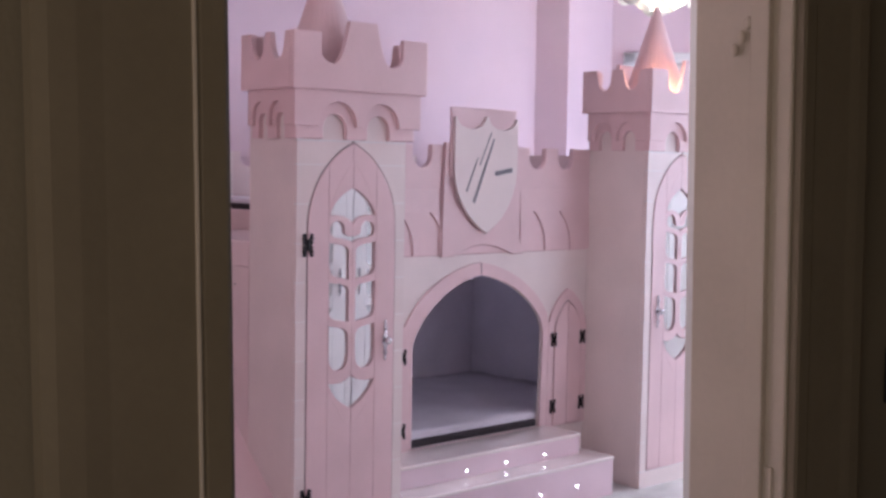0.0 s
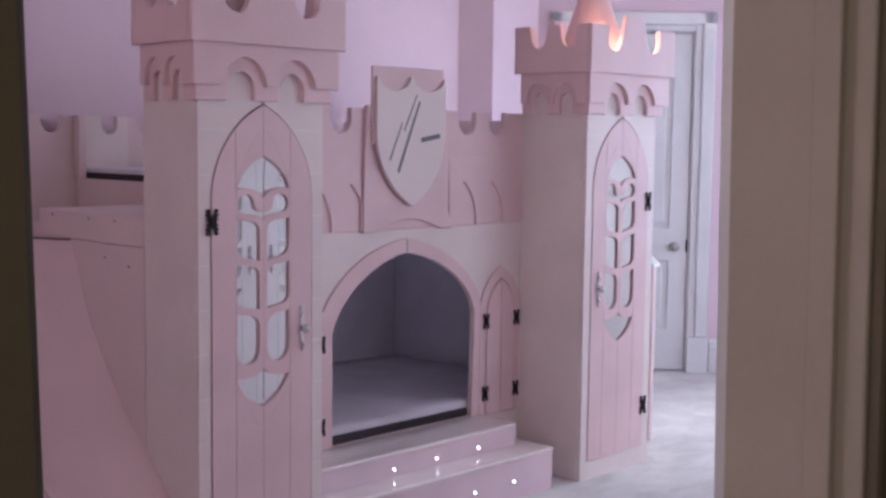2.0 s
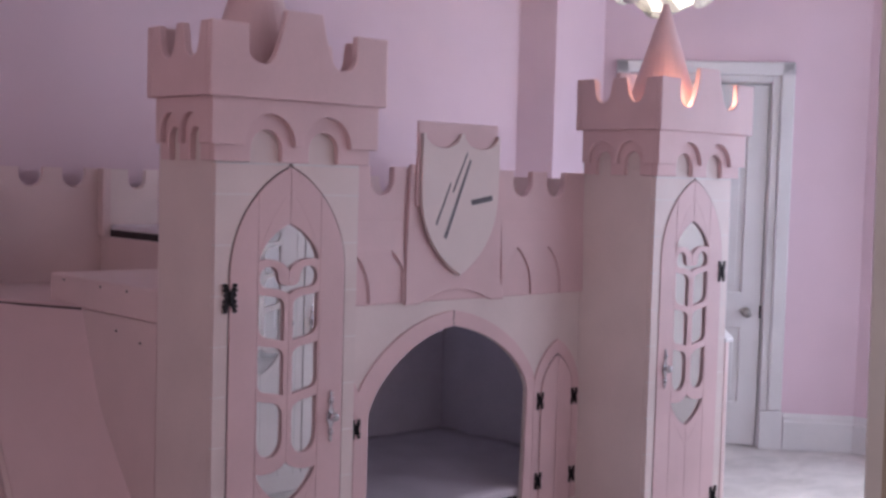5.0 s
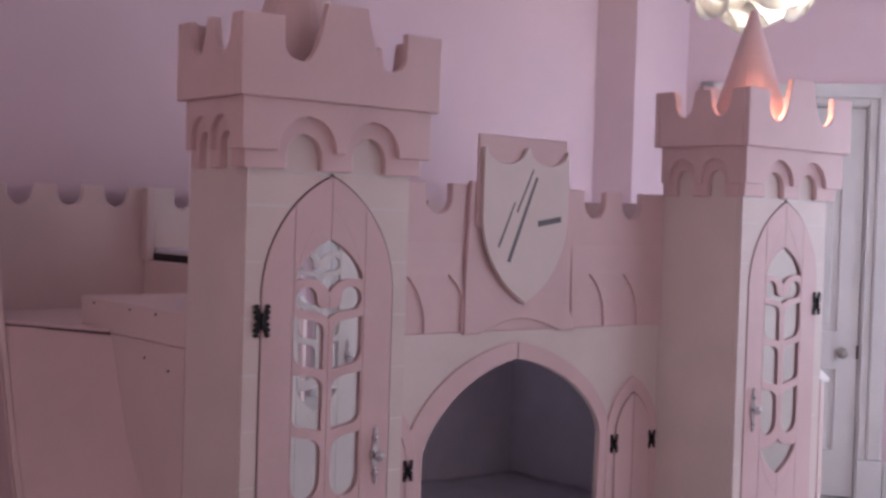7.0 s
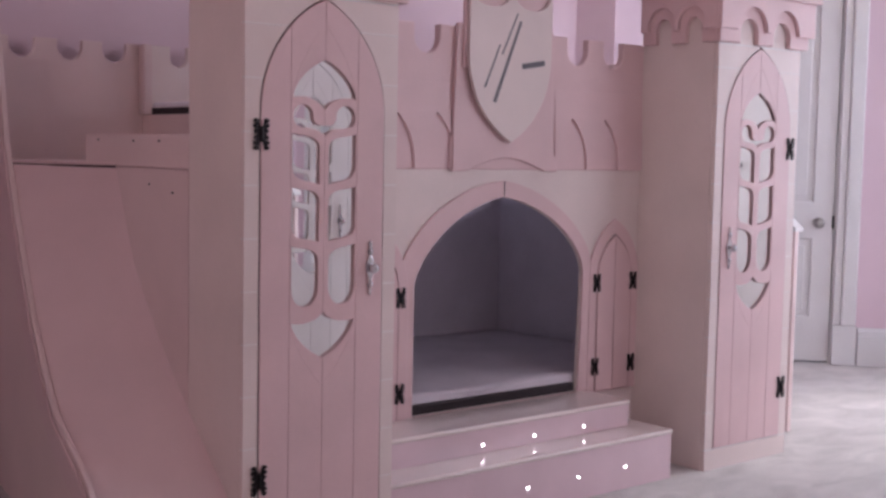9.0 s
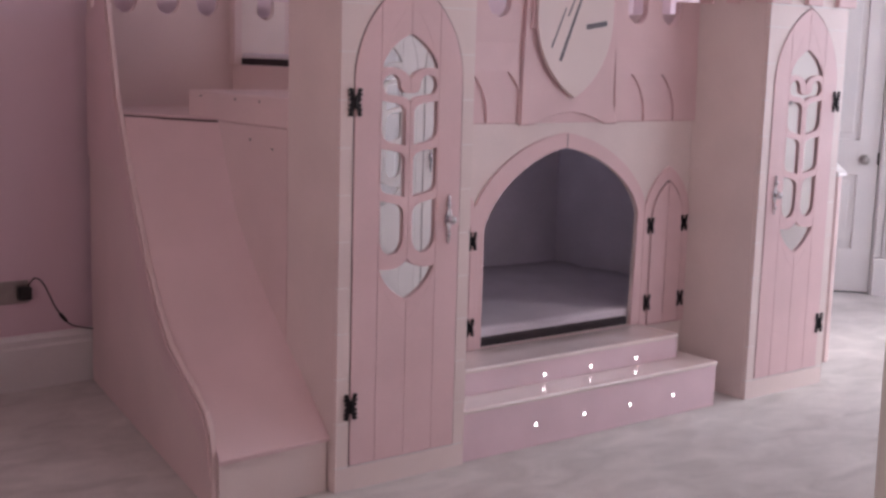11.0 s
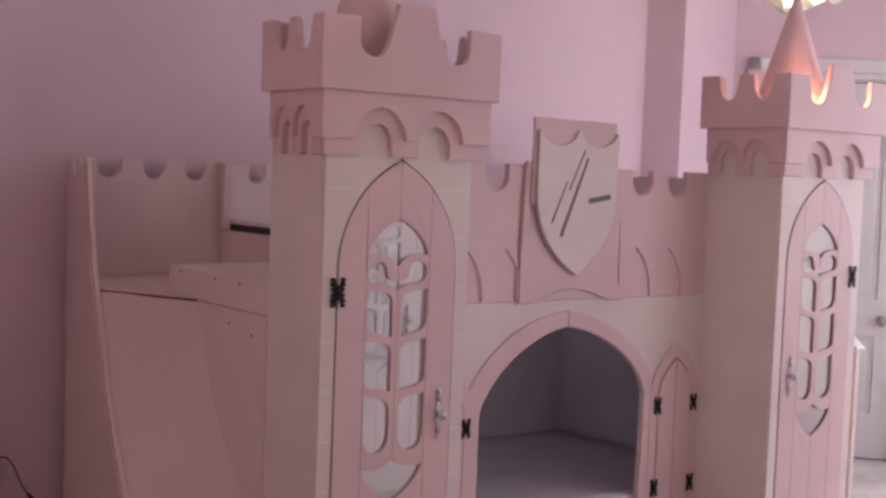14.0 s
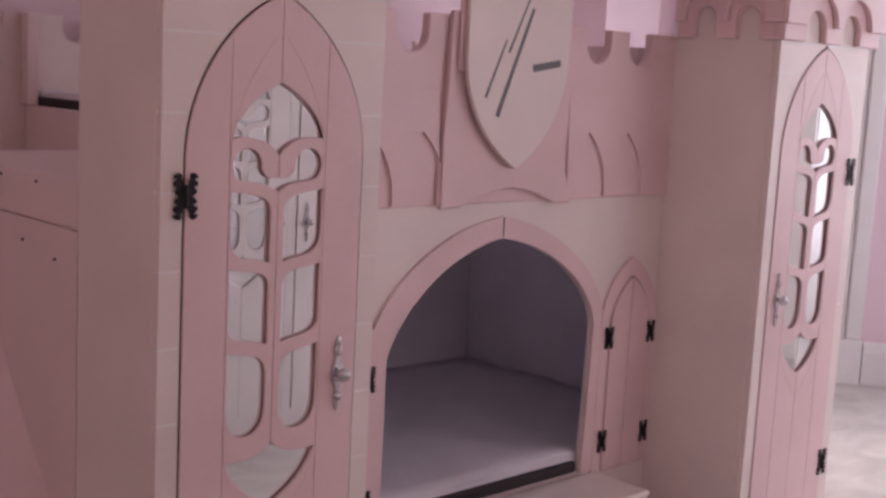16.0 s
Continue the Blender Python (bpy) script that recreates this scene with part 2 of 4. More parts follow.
def run(points, width, name, mat, parent):
    """A bent round rod as a mesh."""
    bm = bmesh.new()
    pts = [Vector(p) for p in points]
    rings = []
    for i, p in enumerate(pts):
        d = (pts[min(i + 1, len(pts) - 1)] - pts[max(i - 1, 0)]).normalized()
        q = d.to_track_quat("Z", "Y")
        rings.append([bm.verts.new(p + q @ Vector((width * math.cos(a * math.pi / 3), width * math.sin(a * math.pi / 3), 0))) for a in range(6)])
    for a, b in zip(rings, rings[1:]):
        for k in range(6):
            bm.faces.new((a[k], a[(k + 1) % 6], b[(k + 1) % 6], b[k]))
    bm.faces.new(rings[0][::-1])
    bm.faces.new(rings[-1])
    return part(name, bm, mat, parent, smooth=True)


# ---- room ----
ROOM_TOP = 2.95
FLOOR = -0.015
floor = tagged(part("floor", box(-4.6, 3.7, -5.6, 2.3, -0.095, FLOOR), CARPET), "pale beige cut pile carpet with brushed streaks", "floor", kind="structure")


# the old doorway is a little out of plumb
LEAN, LEAN_Z = 0.024, 1.28


def wall_run(name, p, q, thick, z0, z1, mat, label, holes=(), lean=0.0):
    """A wall whose inner face runs from p to q, thick to its left; openings (u0, u1, z0, z1) along it."""
    p, q = Vector((*p, 0)), Vector((*q, 0))
    d = q - p
    length = d.length
    yaw = math.atan2(d.y, d.x)
    m = Matrix.Translation(p) @ Matrix.Rotation(yaw, 4, "Z")
    z0 = z0 + FLOOR - 0.01
    outline = [(0, z0), (length, z0), (length, z1), (0, z1)]
    loops = []
    for u0, u1, a, b in holes:
        if a <= 0:
            low, high = lean * (LEAN_Z - z0), lean * (LEAN_Z - b)
            outline = [(0, z0), (u0 + low, z0), (u0 + high, b), (u1 + high, b), (u1 + low, z0), (length, z0), (length, z1), (0, z1)]
        else:
            loops.append([(u0, a), (u1, a), (u1, b), (u0, b)])
    return tagged(part(name, plate(outline, loops, 0, thick, m), mat), label, "wall", kind="structure")


def skirting(p, q, height=0.19, mat=None, back=0.0):
    p, q = Vector((*p, 0)), Vector((*q, 0))
    d = q - p
    m = Matrix.Translation(p) @ Matrix.Rotation(math.atan2(d.y, d.x), 4, "Z")
    bm = bmesh.new()
    prof = [(0, FLOOR), (-0.022, FLOOR), (-0.022, height - 0.05), (-0.017, height - 0.04), (-0.017, height - 0.02), (-0.008, height - 0.006), (-0.006, height), (0, height)]
    a = [bm.verts.new((0, y, z)) for y, z in prof]
    b = [bm.verts.new((d.length, y, z)) for y, z in prof]
    for i in range(len(prof)):
        k = (i + 1) % len(prof)
        bm.faces.new((a[i], b[i], b[k], a[k]))
    bm.faces.new(a[::-1])
    bm.faces.new(b)
    bmesh.ops.transform(bm, matrix=m, verts=bm.verts)
    return tagged(part("baseboard", bm, mat or WHITE), "white gloss painted moulded skirting board", "baseboard", kind="structure")


NW, NA = (-3.6, 1.46), (1.80, 1.772)
PIER, PIER2 = (1.91, 1.61), (2.47, 1.75)
AW0, AW1 = PIER2, (3.42, 0.645)
wall_run("wall_north", NW, NA, 0.15, 0, ROOM_TOP, WALL_PINK, "pink emulsion painted plaster wall")
wall_run("wall_pier_return", NA, PIER, 0.15, 0, ROOM_TOP, WALL_PINK, "pink painted return of a wall pier")
wall_run("wall_pier", PIER, PIER2, 0.15, 0, ROOM_TOP, WALL_PINK, "pink painted wall pier beside the door")
ANG = Vector((AW1[0] - AW0[0], AW1[1] - AW0[1]))
DOOR_U = (Vector((3.072, 1.05)) - Vector(AW0)).dot(ANG.normalized())
wall_run("wall_angled", AW0, AW1, 0.15, 0, ROOM_TOP, WALL_PINK, "pink painted angled wall with a panelled door", [(DOOR_U - 0.73, DOOR_U + 0.01, 0, 2.035)])
wall_run("wall_east", AW1, (3.42, -2.30), 0.2, 0, ROOM_TOP, WALL_PINK, "pink painted wall with a tall sash window", [(0.465, 1.865, 0.55, 2.45)])
wall_run("wall_west", (-3.6, -2.30), NW, 0.15, 0, ROOM_TOP, WALL_PINK, "pink painted side wall with an added window", [(0.92, 1.98, 0.55, 2.45)])
DX0, DX1 = -2.957, -2.073

wall_run("wall_south", (3.42, -2.30), (-3.6, -2.30), 0.15, 0, ROOM_TOP, WALL_PINK, "pink painted wall with an open doorway", [(3.42 - DX1 - 0.02, 3.42 - DX0 + 0.02, 0, 2.07), (0.57, 2.07, 0.55, 2.45), (3.60, 4.56, 0.55, 2.45)], -LEAN)
tagged(part("ceiling", box(-4.8, 3.8, -5.8, 2.4, ROOM_TOP, ROOM_TOP + 0.1), CEILING), "white painted plain ceiling", "ceiling", kind="structure")
skirting((-3.6, 1.456), (1.80, 1.768))
skirting((1.91, 1.607), (2.44, 1.74))
a_dir = ANG.normalized()
q0 = Vector(AW0) + a_dir * (DOOR_U + 0.145)
skirting(tuple(q0), (3.42, 0.645))
skirting((3.42, 0.645), (3.42, -2.30))
skirting((3.42, -2.30), (DX1 + 0.14, -2.30))
skirting((-3.6, -2.30), (-3.6, 1.46))

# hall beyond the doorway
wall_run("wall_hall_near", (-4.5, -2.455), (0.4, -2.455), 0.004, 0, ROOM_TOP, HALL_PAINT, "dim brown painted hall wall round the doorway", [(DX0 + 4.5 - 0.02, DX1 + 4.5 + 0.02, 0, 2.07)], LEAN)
# the opening here is added for the hall fill lamp
wall_run("wall_hall_west", (-4.5, -5.5), (-4.5, -2.455), 0.1, 0, ROOM_TOP, HALL_PAINT, "dim brown painted hall wall with an added unseen window", [(0.9, 2.5, 0.9, 2.1)])
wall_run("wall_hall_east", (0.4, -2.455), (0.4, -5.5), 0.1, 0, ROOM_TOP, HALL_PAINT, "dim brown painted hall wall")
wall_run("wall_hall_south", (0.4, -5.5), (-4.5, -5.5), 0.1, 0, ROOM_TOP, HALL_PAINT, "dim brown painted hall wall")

# doorway lining and architraves
door_case = thing("door_1", (-2.5, -2.38, 0), "open doorway with dim cream painted lining and moulded architrave", "doorway", kind="structure")


def local(ob_parent, bm):
    bmesh.ops.translate(bm, verts=bm.verts, vec=-Vector(ob_parent.location))
    return bm


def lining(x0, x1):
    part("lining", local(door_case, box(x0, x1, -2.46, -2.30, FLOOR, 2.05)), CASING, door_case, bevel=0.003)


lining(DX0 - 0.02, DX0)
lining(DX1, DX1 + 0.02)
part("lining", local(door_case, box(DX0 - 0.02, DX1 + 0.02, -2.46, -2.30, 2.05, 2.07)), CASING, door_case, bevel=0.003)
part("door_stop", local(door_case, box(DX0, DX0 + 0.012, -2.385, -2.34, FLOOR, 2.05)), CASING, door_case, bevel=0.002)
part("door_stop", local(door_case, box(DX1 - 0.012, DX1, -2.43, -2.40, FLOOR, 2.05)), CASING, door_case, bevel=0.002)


def architrave(x_in, side, y_face, out, mat, wide=1.0):
    """Stepped moulding up one side of the opening; side is -1 or 1 away from it, out the way it stands proud."""
    prof = [(0.004, 0), (0.004, 0.013), (0.007, 0.0155), (0.022, 0.0155), (0.0245, 0.0145), (0.05, 0.015), (0.08, 0.0165), (0.095, 0.019), (0.11, 0.019), (0.118, 0.016), (0.118, 0)]
    prof = [(u * wide, v) for u, v in prof]
    bm = bmesh.new()
    a = [bm.verts.new((x_in + side * u, y_face + out * v, FLOOR)) for u, v in prof]
    b = [bm.verts.new((x_in + side * u, y_face + out * v, 2.06 + min(u, 0.118))) for u, v in prof]
    for i in range(len(prof)):
        k = (i + 1) % len(prof)
        bm.faces.new((a[i], a[k], b[k], b[i]))
    bm.faces.new(a)
    bm.faces.new(b[::-1])
    part("architrave", local(door_case, bm), mat, door_case)


# hall-side trim takes the dimmed casing colour
for yf, o, mt in ((-2.46, -1, CASING_DIM), (-2.30, 1, WHITE)):
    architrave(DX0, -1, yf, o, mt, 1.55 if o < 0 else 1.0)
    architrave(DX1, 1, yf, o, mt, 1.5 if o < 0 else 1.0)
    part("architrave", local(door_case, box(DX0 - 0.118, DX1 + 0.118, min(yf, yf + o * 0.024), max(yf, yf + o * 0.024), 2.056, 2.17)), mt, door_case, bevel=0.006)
# thin pale strip paints in the lit line beside the left jamb
part("bead", local(door_case, box(-2.9995, -2.9970, -2.4775, -2.4735, FLOOR, 2.05)), CASING, door_case, "pale bead painting in the lit line on the architrave")
restrictor = thing("door_restrictor", (DX1, -2.428, 1.66), "cream painted round door restrictor with a hanging chain", "restrictor")
part("boss", tube((0, 0, 0), (-0.02, 0, 0), 0.017), CASING, restrictor, bevel=0.002)
for i in range(5):
    part("chain_link", ball((-0.008, 0.012 + 0.011 * i, -0.022 - 0.018 * i), 0.008, scale=(0.5, 0.8, 1.2), seg=10), CASING, restrictor, smooth=True)
strike = thing("strike_plate", (DX1, -2.424, 0.925), "cream painted small latch plate on the door lining", "latch plate")
part("plate", box(-0.004, 0, -0.02, 0.02, -0.06, 0.06), CASING, strike, bevel=0.001)
part("screw", tube((-0.003, 0, 0.045), (-0.006, 0, 0.045), 0.004), IRON, strike)
switch = thing("light_switch", (DX1 + 0.32, -2.459, 1.09), "dark square light switch on the hall wall", "switch")
part("plate", box(-0.043, 0.043, -0.009, 0, -0.043, 0.043), PLASTIC, switch, bevel=0.002)
part("rocker", box(-0.012, 0.012, -0.013, -0.009, -0.02, 0.02), PLASTIC, switch, bevel=0.001)

for ob in [*door_case.children, *restrictor.children, *strike.children]:
    base = ob.parent.location.z
    for v in ob.data.vertices:
        v.co.x += LEAN * (LEAN_Z - v.co.z - base)

# sash windows, all out of view; the south and west ones added for fill


def sash_window(name, at, turn, label, hw=0.75):
    win = thing(name, at, label, "window", kind="structure")
    win.rotation_euler = (0, 0, radians(turn))
    g = hw - 0.06
    for y0, y1, z0, z1, nm in ((-hw, -g, 0, 1.9, "window_frame"), (g, hw, 0, 1.9, "window_frame"), (-g, g, 1.84, 1.9, "window_frame"), (-g, g, 0, 0.08, "window_frame"), (-g, g, 0.93, 0.98, "meeting_rail"), (-0.015, 0.015, 0.08, 1.84, "glazing_bar")):
        part(nm, box(0.01, 0.03, y0, y1, z0, z1), WHITE, win, bevel=0.004)
    part("window_sill", box(-0.05, 0.01, -hw - 0.05, hw + 0.05, -0.03, 0.0), WHITE, win, bevel=0.006)
    for y0, y1 in ((-g, -0.015), (0.015, g)):
        pane = part("pane", box(0.018, 0.022, y0, y1, 0.08, 1.84), GLASS, win)
        pane.visible_shadow = False


sash_window("window_1", (3.42, -0.52, 0.55), 0, "white painted wide sash window in daylight", 0.70)
sash_window("window_2", (2.10, -2.30, 0.55), -90, "added unseen tall sash window, white painted, in daylight")
sash_window("window_3", (-0.66, -2.30, 0.55), -90, "added unseen narrow sash window, white painted, in daylight", 0.48)
sash_window("window_4", (-3.6, -0.85, 0.55), 180, "added unseen narrow sash window, white painted, in dull daylight", 0.53)

# panelled door in the angled wall
DOOR_AT = Vector(AW0) + a_dir * (DOOR_U - 0.36)
room_door = thing("door_2", (DOOR_AT.x, DOOR_AT.y, 0), "closed white painted panelled door with moulded architrave", "door", kind="structure")
room_door.rotation_euler = (0, 0, math.atan2(a_dir.y, a_dir.x))
leaf_out = [(-0.36, -0.006), (0.36, -0.006), (0.36, 2.025), (-0.36, 2.025)]
panel_holes = [[(x0, z0), (x1, z0), (x1, z1), (x0, z1)] for x0, x1 in ((-0.25, -0.045), (0.045, 0.25)) for z0, z1 in ((0.24, 0.66), (0.86, 1.90))]
leaf = part("leaf", plate(leaf_out, panel_holes, 0.012, 0.05), WHITE, room_door, bevel=0.004)
for h in panel_holes:
    (x0, z0), (x1, z1) = h[0], h[2]
    part("panel", box(x0, x1, 0.026, 0.04, z0, z1), WHITE, leaf)
    part("raised_field", box(x0 + 0.035, x1 - 0.035, 0.02, 0.027, z0 + 0.035, z1 - 0.035), WHITE, leaf, bevel=0.005)
knob = part("door_knob", tube((0.28, 0.014, 0.75), (0.28, -0.02, 0.75), 0.010), CHROME, room_door, "worn metal round knob", smooth=True)
part("rose", tube((0.28, 0.012, 0.75), (0.28, 0.004, 0.75), 0.028), METAL_PLATE, knob, bevel=0.002)
part("grip", ball((0.28, -0.034, 0.75), 0.027, scale=(1, 0.75, 1)), METAL_PLATE, knob, smooth=True)
part("keyhole_plate", box(0.352, 0.362, 0.004, 0.014, 0.72, 0.79), IRON, room_door)
for x0, x1, z0, z1 in ((-0.378, -0.364, FLOOR, 2.03), (0.364, 0.378, FLOOR, 2.03), (-0.364, 0.364, 2.03, 2.045)):
    part("lining", box(x0, x1, 0.0, 0.15, z0, z1), WHITE, room_door)
for sx in (-1, 1):
    part("architrave", box(min(sx * 0.372, sx * 0.415), max(sx * 0.372, sx * 0.415), -0.016, 0, 0.2, 2.075), WHITE, room_door, bevel=0.005)
    part("architrave", box(min(sx * 0.415, sx * 0.492), max(sx * 0.415, sx * 0.492), -0.032, 0, 0.2, 2.15), WHITE, room_door, bevel=0.009)
    part("plinth_block", box(min(sx * 0.37, sx * 0.497), max(sx * 0.37, sx * 0.497), -0.037, 0, FLOOR, 0.2), WHITE, room_door, bevel=0.004)
part("architrave", box(-0.372, 0.372, -0.016, 0, 2.04, 2.075), WHITE, room_door, bevel=0.005)
part("architrave", box(-0.492, 0.492, -0.032, 0, 2.076, 2.15), WHITE, room_door, bevel=0.009)

# ---- castle bed ----
castle = thing("castle_bunk_bed", (0, 0.35, 0), "pink and cream painted wooden castle bunk bed with slide", "bunk bed")


def cpart(name, bm, mat, label="", bevel=0.003, smooth=False, parent=None):
    return part(name, local(castle, bm), mat, parent or castle, label, bevel, smooth)


def iron_hinge(parent, x, y, z, s=1.0, off=(0, 0, 0)):
    """A black butterfly hinge, flat on a board that faces -y."""
    o = Vector(off)
    bm = bmesh.new()
    bmesh.ops.create_cone(bm, cap_ends=True, segments=10, radius1=0.0042 * s, radius2=0.0042 * s, depth=0.04 * s, matrix=Matrix.Translation(Vector((x, y - 0.004, z)) - o))
    for sx in (-1, 1):
        for sz in (-1, 1):
            wing = [(0.0, 0.0), (0.0025, 0.010), (0.0072, 0.016), (0.0055, 0.024), (0.0092, 0.030), (0.008, 0.036), (0.013, 0.040), (0.020, 0.038), (0.0237, 0.032), (0.0155, 0.029), (0.0228, 0.024), (0.0225, 0.018), (0.0145, 0.0155), (0.0218, 0.009), (0.018, 0.004), (0.012, 0.0)]
            pl = plate([(x + sx * u * s, z + sz * v * s) for u, v in wing], [], y - 0.004, y)
            bmesh.ops.translate(pl, verts=pl.verts, vec=-o)
            tmp = bpy.data.meshes.new("tmp")
            pl.to_mesh(tmp)
            pl.free()
            bm.from_mesh(tmp)
            bpy.data.meshes.remove(tmp)
    return part("hinge", bm, IRON, parent, "black iron butterfly hinge")


# front wall with the arched opening, its surround and the side lancets
ARCH = [(-0.362, 0.25), (0.388, 0.25), (0.400, 0.68)] + bez((0.400, 0.68), (0.383, 0.79), (0.22, 0.915), (0.012, 0.946), 16)[1:] + bez((0.012, 0.946), (-0.19, 0.915), (-0.335, 0.775), (-0.362, 0.67), 16)[1:]
OUTER = [(-0.420, 0.25), (0.440, 0.25), (0.442, 0.70)] + bez((0.442, 0.70), (0.42, 0.82), (0.24, 0.968), (0.014, 1.000), 16)[1:] + bez((0.014, 1.000), (-0.20, 0.985), (-0.375, 0.85), (-0.420, 0.72), 16)[1:]
FY = 0.345
cpart("front_wall", plate([(-0.72, FLOOR), (0.70, FLOOR), (0.70, 1.04), (-0.72, 1.04)], [ARCH], FY, FY + 0.017), CREAM, "cream painted lower front with pointed arch", 0.004)
surround = cpart("arch_surround", plate(OUTER, [[(x, z) if z > 0.251 else (x, 0.2505) for x, z in ARCH]], FY - 0.008, FY), PINK, "pink raised arch surround", 0.003)
cpart("surround_joint", box(0.0115, 0.0135, FY - 0.0095, FY - 0.0078, 0.948, 0.998), GAP, "", 0)
for cx in (0.560, -0.514):
    cpart("lancet_surround", plate(lancet(cx, 0.128, 0.238, 0.66, 0.862), [lancet(cx, 0.0905, 0.240, 0.655, 0.808)], FY - 0.010, FY), PINK, "pink lancet surround", 0.003)
    cpart("lancet_gap", plate(lancet(cx, 0.0900, 0.2405, 0.655, 0.8075), [], FY - 0.0035, FY - 0.001), GAP, "", 0)
    for sx in (-1, 1):
        shutter = plate(lancet(cx, 0.0862, 0.242, 0.655, 0.802), [], FY - 0.013, FY - 0.004)
        bmesh.ops.recalc_face_normals(shutter, faces=shutter.faces)
        cut(shutter, (cx + sx * 0.0012, 0, 0), (-sx, 0, 0))
        sh = cpart("shutter", shutter, PINK, "pink false shutter", 0.002)
        for hz in (0.635, 0.332):
            iron_hinge(sh, cx + sx * 0.095, FY - 0.0135, hz, 0.80, castle.location)

# upper band: back board with battlements, arcaded overlay, middle board, shield
def battlement(x0, x1, z0, top, notches, depth, r):
    loop = [(x0, z0), (x1, z0), (x1, top)]
    for c in sorted(notches, reverse=True):
        loop += [(c + r, top)] + [(c + r * math.cos(radians(a)), top - depth + r + r * math.sin(radians(a))) for a in range(0, -181, -18)] + [(c - r, top)]
    return loop + [(x0, top)]


BAND_TOP = 1.49
cpart("parapet", plate(battlement(-0.72, 0.70, 1.036, BAND_TOP, (-0.52, -0.325, 0.345, 0.525), 0.092, 0.05), [], FY - 0.006, FY + 0.022), PINK, "pink battlemented parapet board", 0.004)


def arcade(x0, x1, centres):
    """An overlay board whose lower edge is cut in pointed arches."""
    loop = [(x1, 1.31), (x0, 1.31), (x0, 1.040)]
    for c in centres:
        arch = lancet(c, 0.076, 1.040, 1.06, 1.215, 8)
        pts = [p for p in arch[2:]]
        loop += [(c - 0.076, 1.040)] + list(reversed(pts)) + [(c + 0.076, 1.040)]
    return loop + [(x1, 1.040)]


for x0, x1, cs in ((-0.70, -0.232, (-0.61, -0.45, -0.285)), (0.238, 0.69, (0.318, 0.482))):
    bm = plate(arcade(x0, x1, cs), [], FY - 0.015, FY - 0.006)
    for v in bm.verts:
        if v.co.z > 1.30 and v.co.y < FY - 0.01:
            v.co.y = FY - 0.0065
    cpart("arcade_board", bm, PINK, "pink overlay board cut in pointed arches", 0.003)
mid = [(-0.225, 1.030), (-0.16, 1.032)] + [(-0.16 + 0.34 * i / 12, 1.032 + 0.042 * math.sin(math.pi * i / 12)) for i in range(1, 12)] + [(0.18, 1.032), (0.245, 1.03), (0.215, 1.14), (0.21, 1.50), (-0.212, 1.50), (-0.225, 1.2)]
cpart("middle_board", plate(mid, [], FY - 0.022, FY - 0.006), PINK, "pink raised middle board", 0.004)
cpart("shield_backing", plate([(-0.196, 1.36), (0.181, 1.36), (0.181, 1.645), (-0.196, 1.645)], [], FY - 0.032, FY - 0.022), PINK, "pink square-topped board behind the shield", 0.004)
shield_loop = [(0.006, 1.125)] + bez((0.006, 1.125), (0.09, 1.17), (0.172, 1.26), (0.177, 1.40), 12)[1:] + [(0.178, 1.605)] + [(0.089 - 0.078 * math.cos(radians(180 + a)), 1.607 - 0.048 * math.sin(radians(a))) for a in range(0, 181, 18)] + [(0.004, 1.612)] + [(-0.087 - 0.078 * math.cos(radians(180 + a)), 1.607 - 0.048 * math.sin(radians(a))) for a in range(0, 181, 18)] + [(-0.176, 1.605), (-0.176, 1.40)] + bez((-0.176, 1.40), (-0.172, 1.26), (-0.08, 1.17), (0.006, 1.125), 12)[1:-1]
shield = cpart("shield", plate([(x * 1.03 - 0.003, z) for x, z in shield_loop], [], FY - 0.046, FY - 0.032), CREAM, "cream shield with grey lettering bars", 0.004)
SHY = FY - 0.046


def bar(p, q, w0, w1):
    (x0, z0), (x1, z1) = p, q
    d = Vector((x1 - x0, z1 - z0)).normalized()
    n = Vector((-d.y, d.x))
    loop = [(x0 + n.x * w0, z0 + n.y * w0), (x0 - n.x * w0, z0 - n.y * w0), (x1 - n.x * w1, z1 - n.y * w1), (x1 + n.x * w1, z1 + n.y * w1)]
    cpart("lettering_bar", plate(loop, [], SHY - 0.0015, SHY), INK, "", 0)


# ---- tower ----
TW, TD = 0.2375, 0.345
D_HW, D_SPRING, D_APEX, D_BOT = 0.191, 1.185, 1.476, 0.063


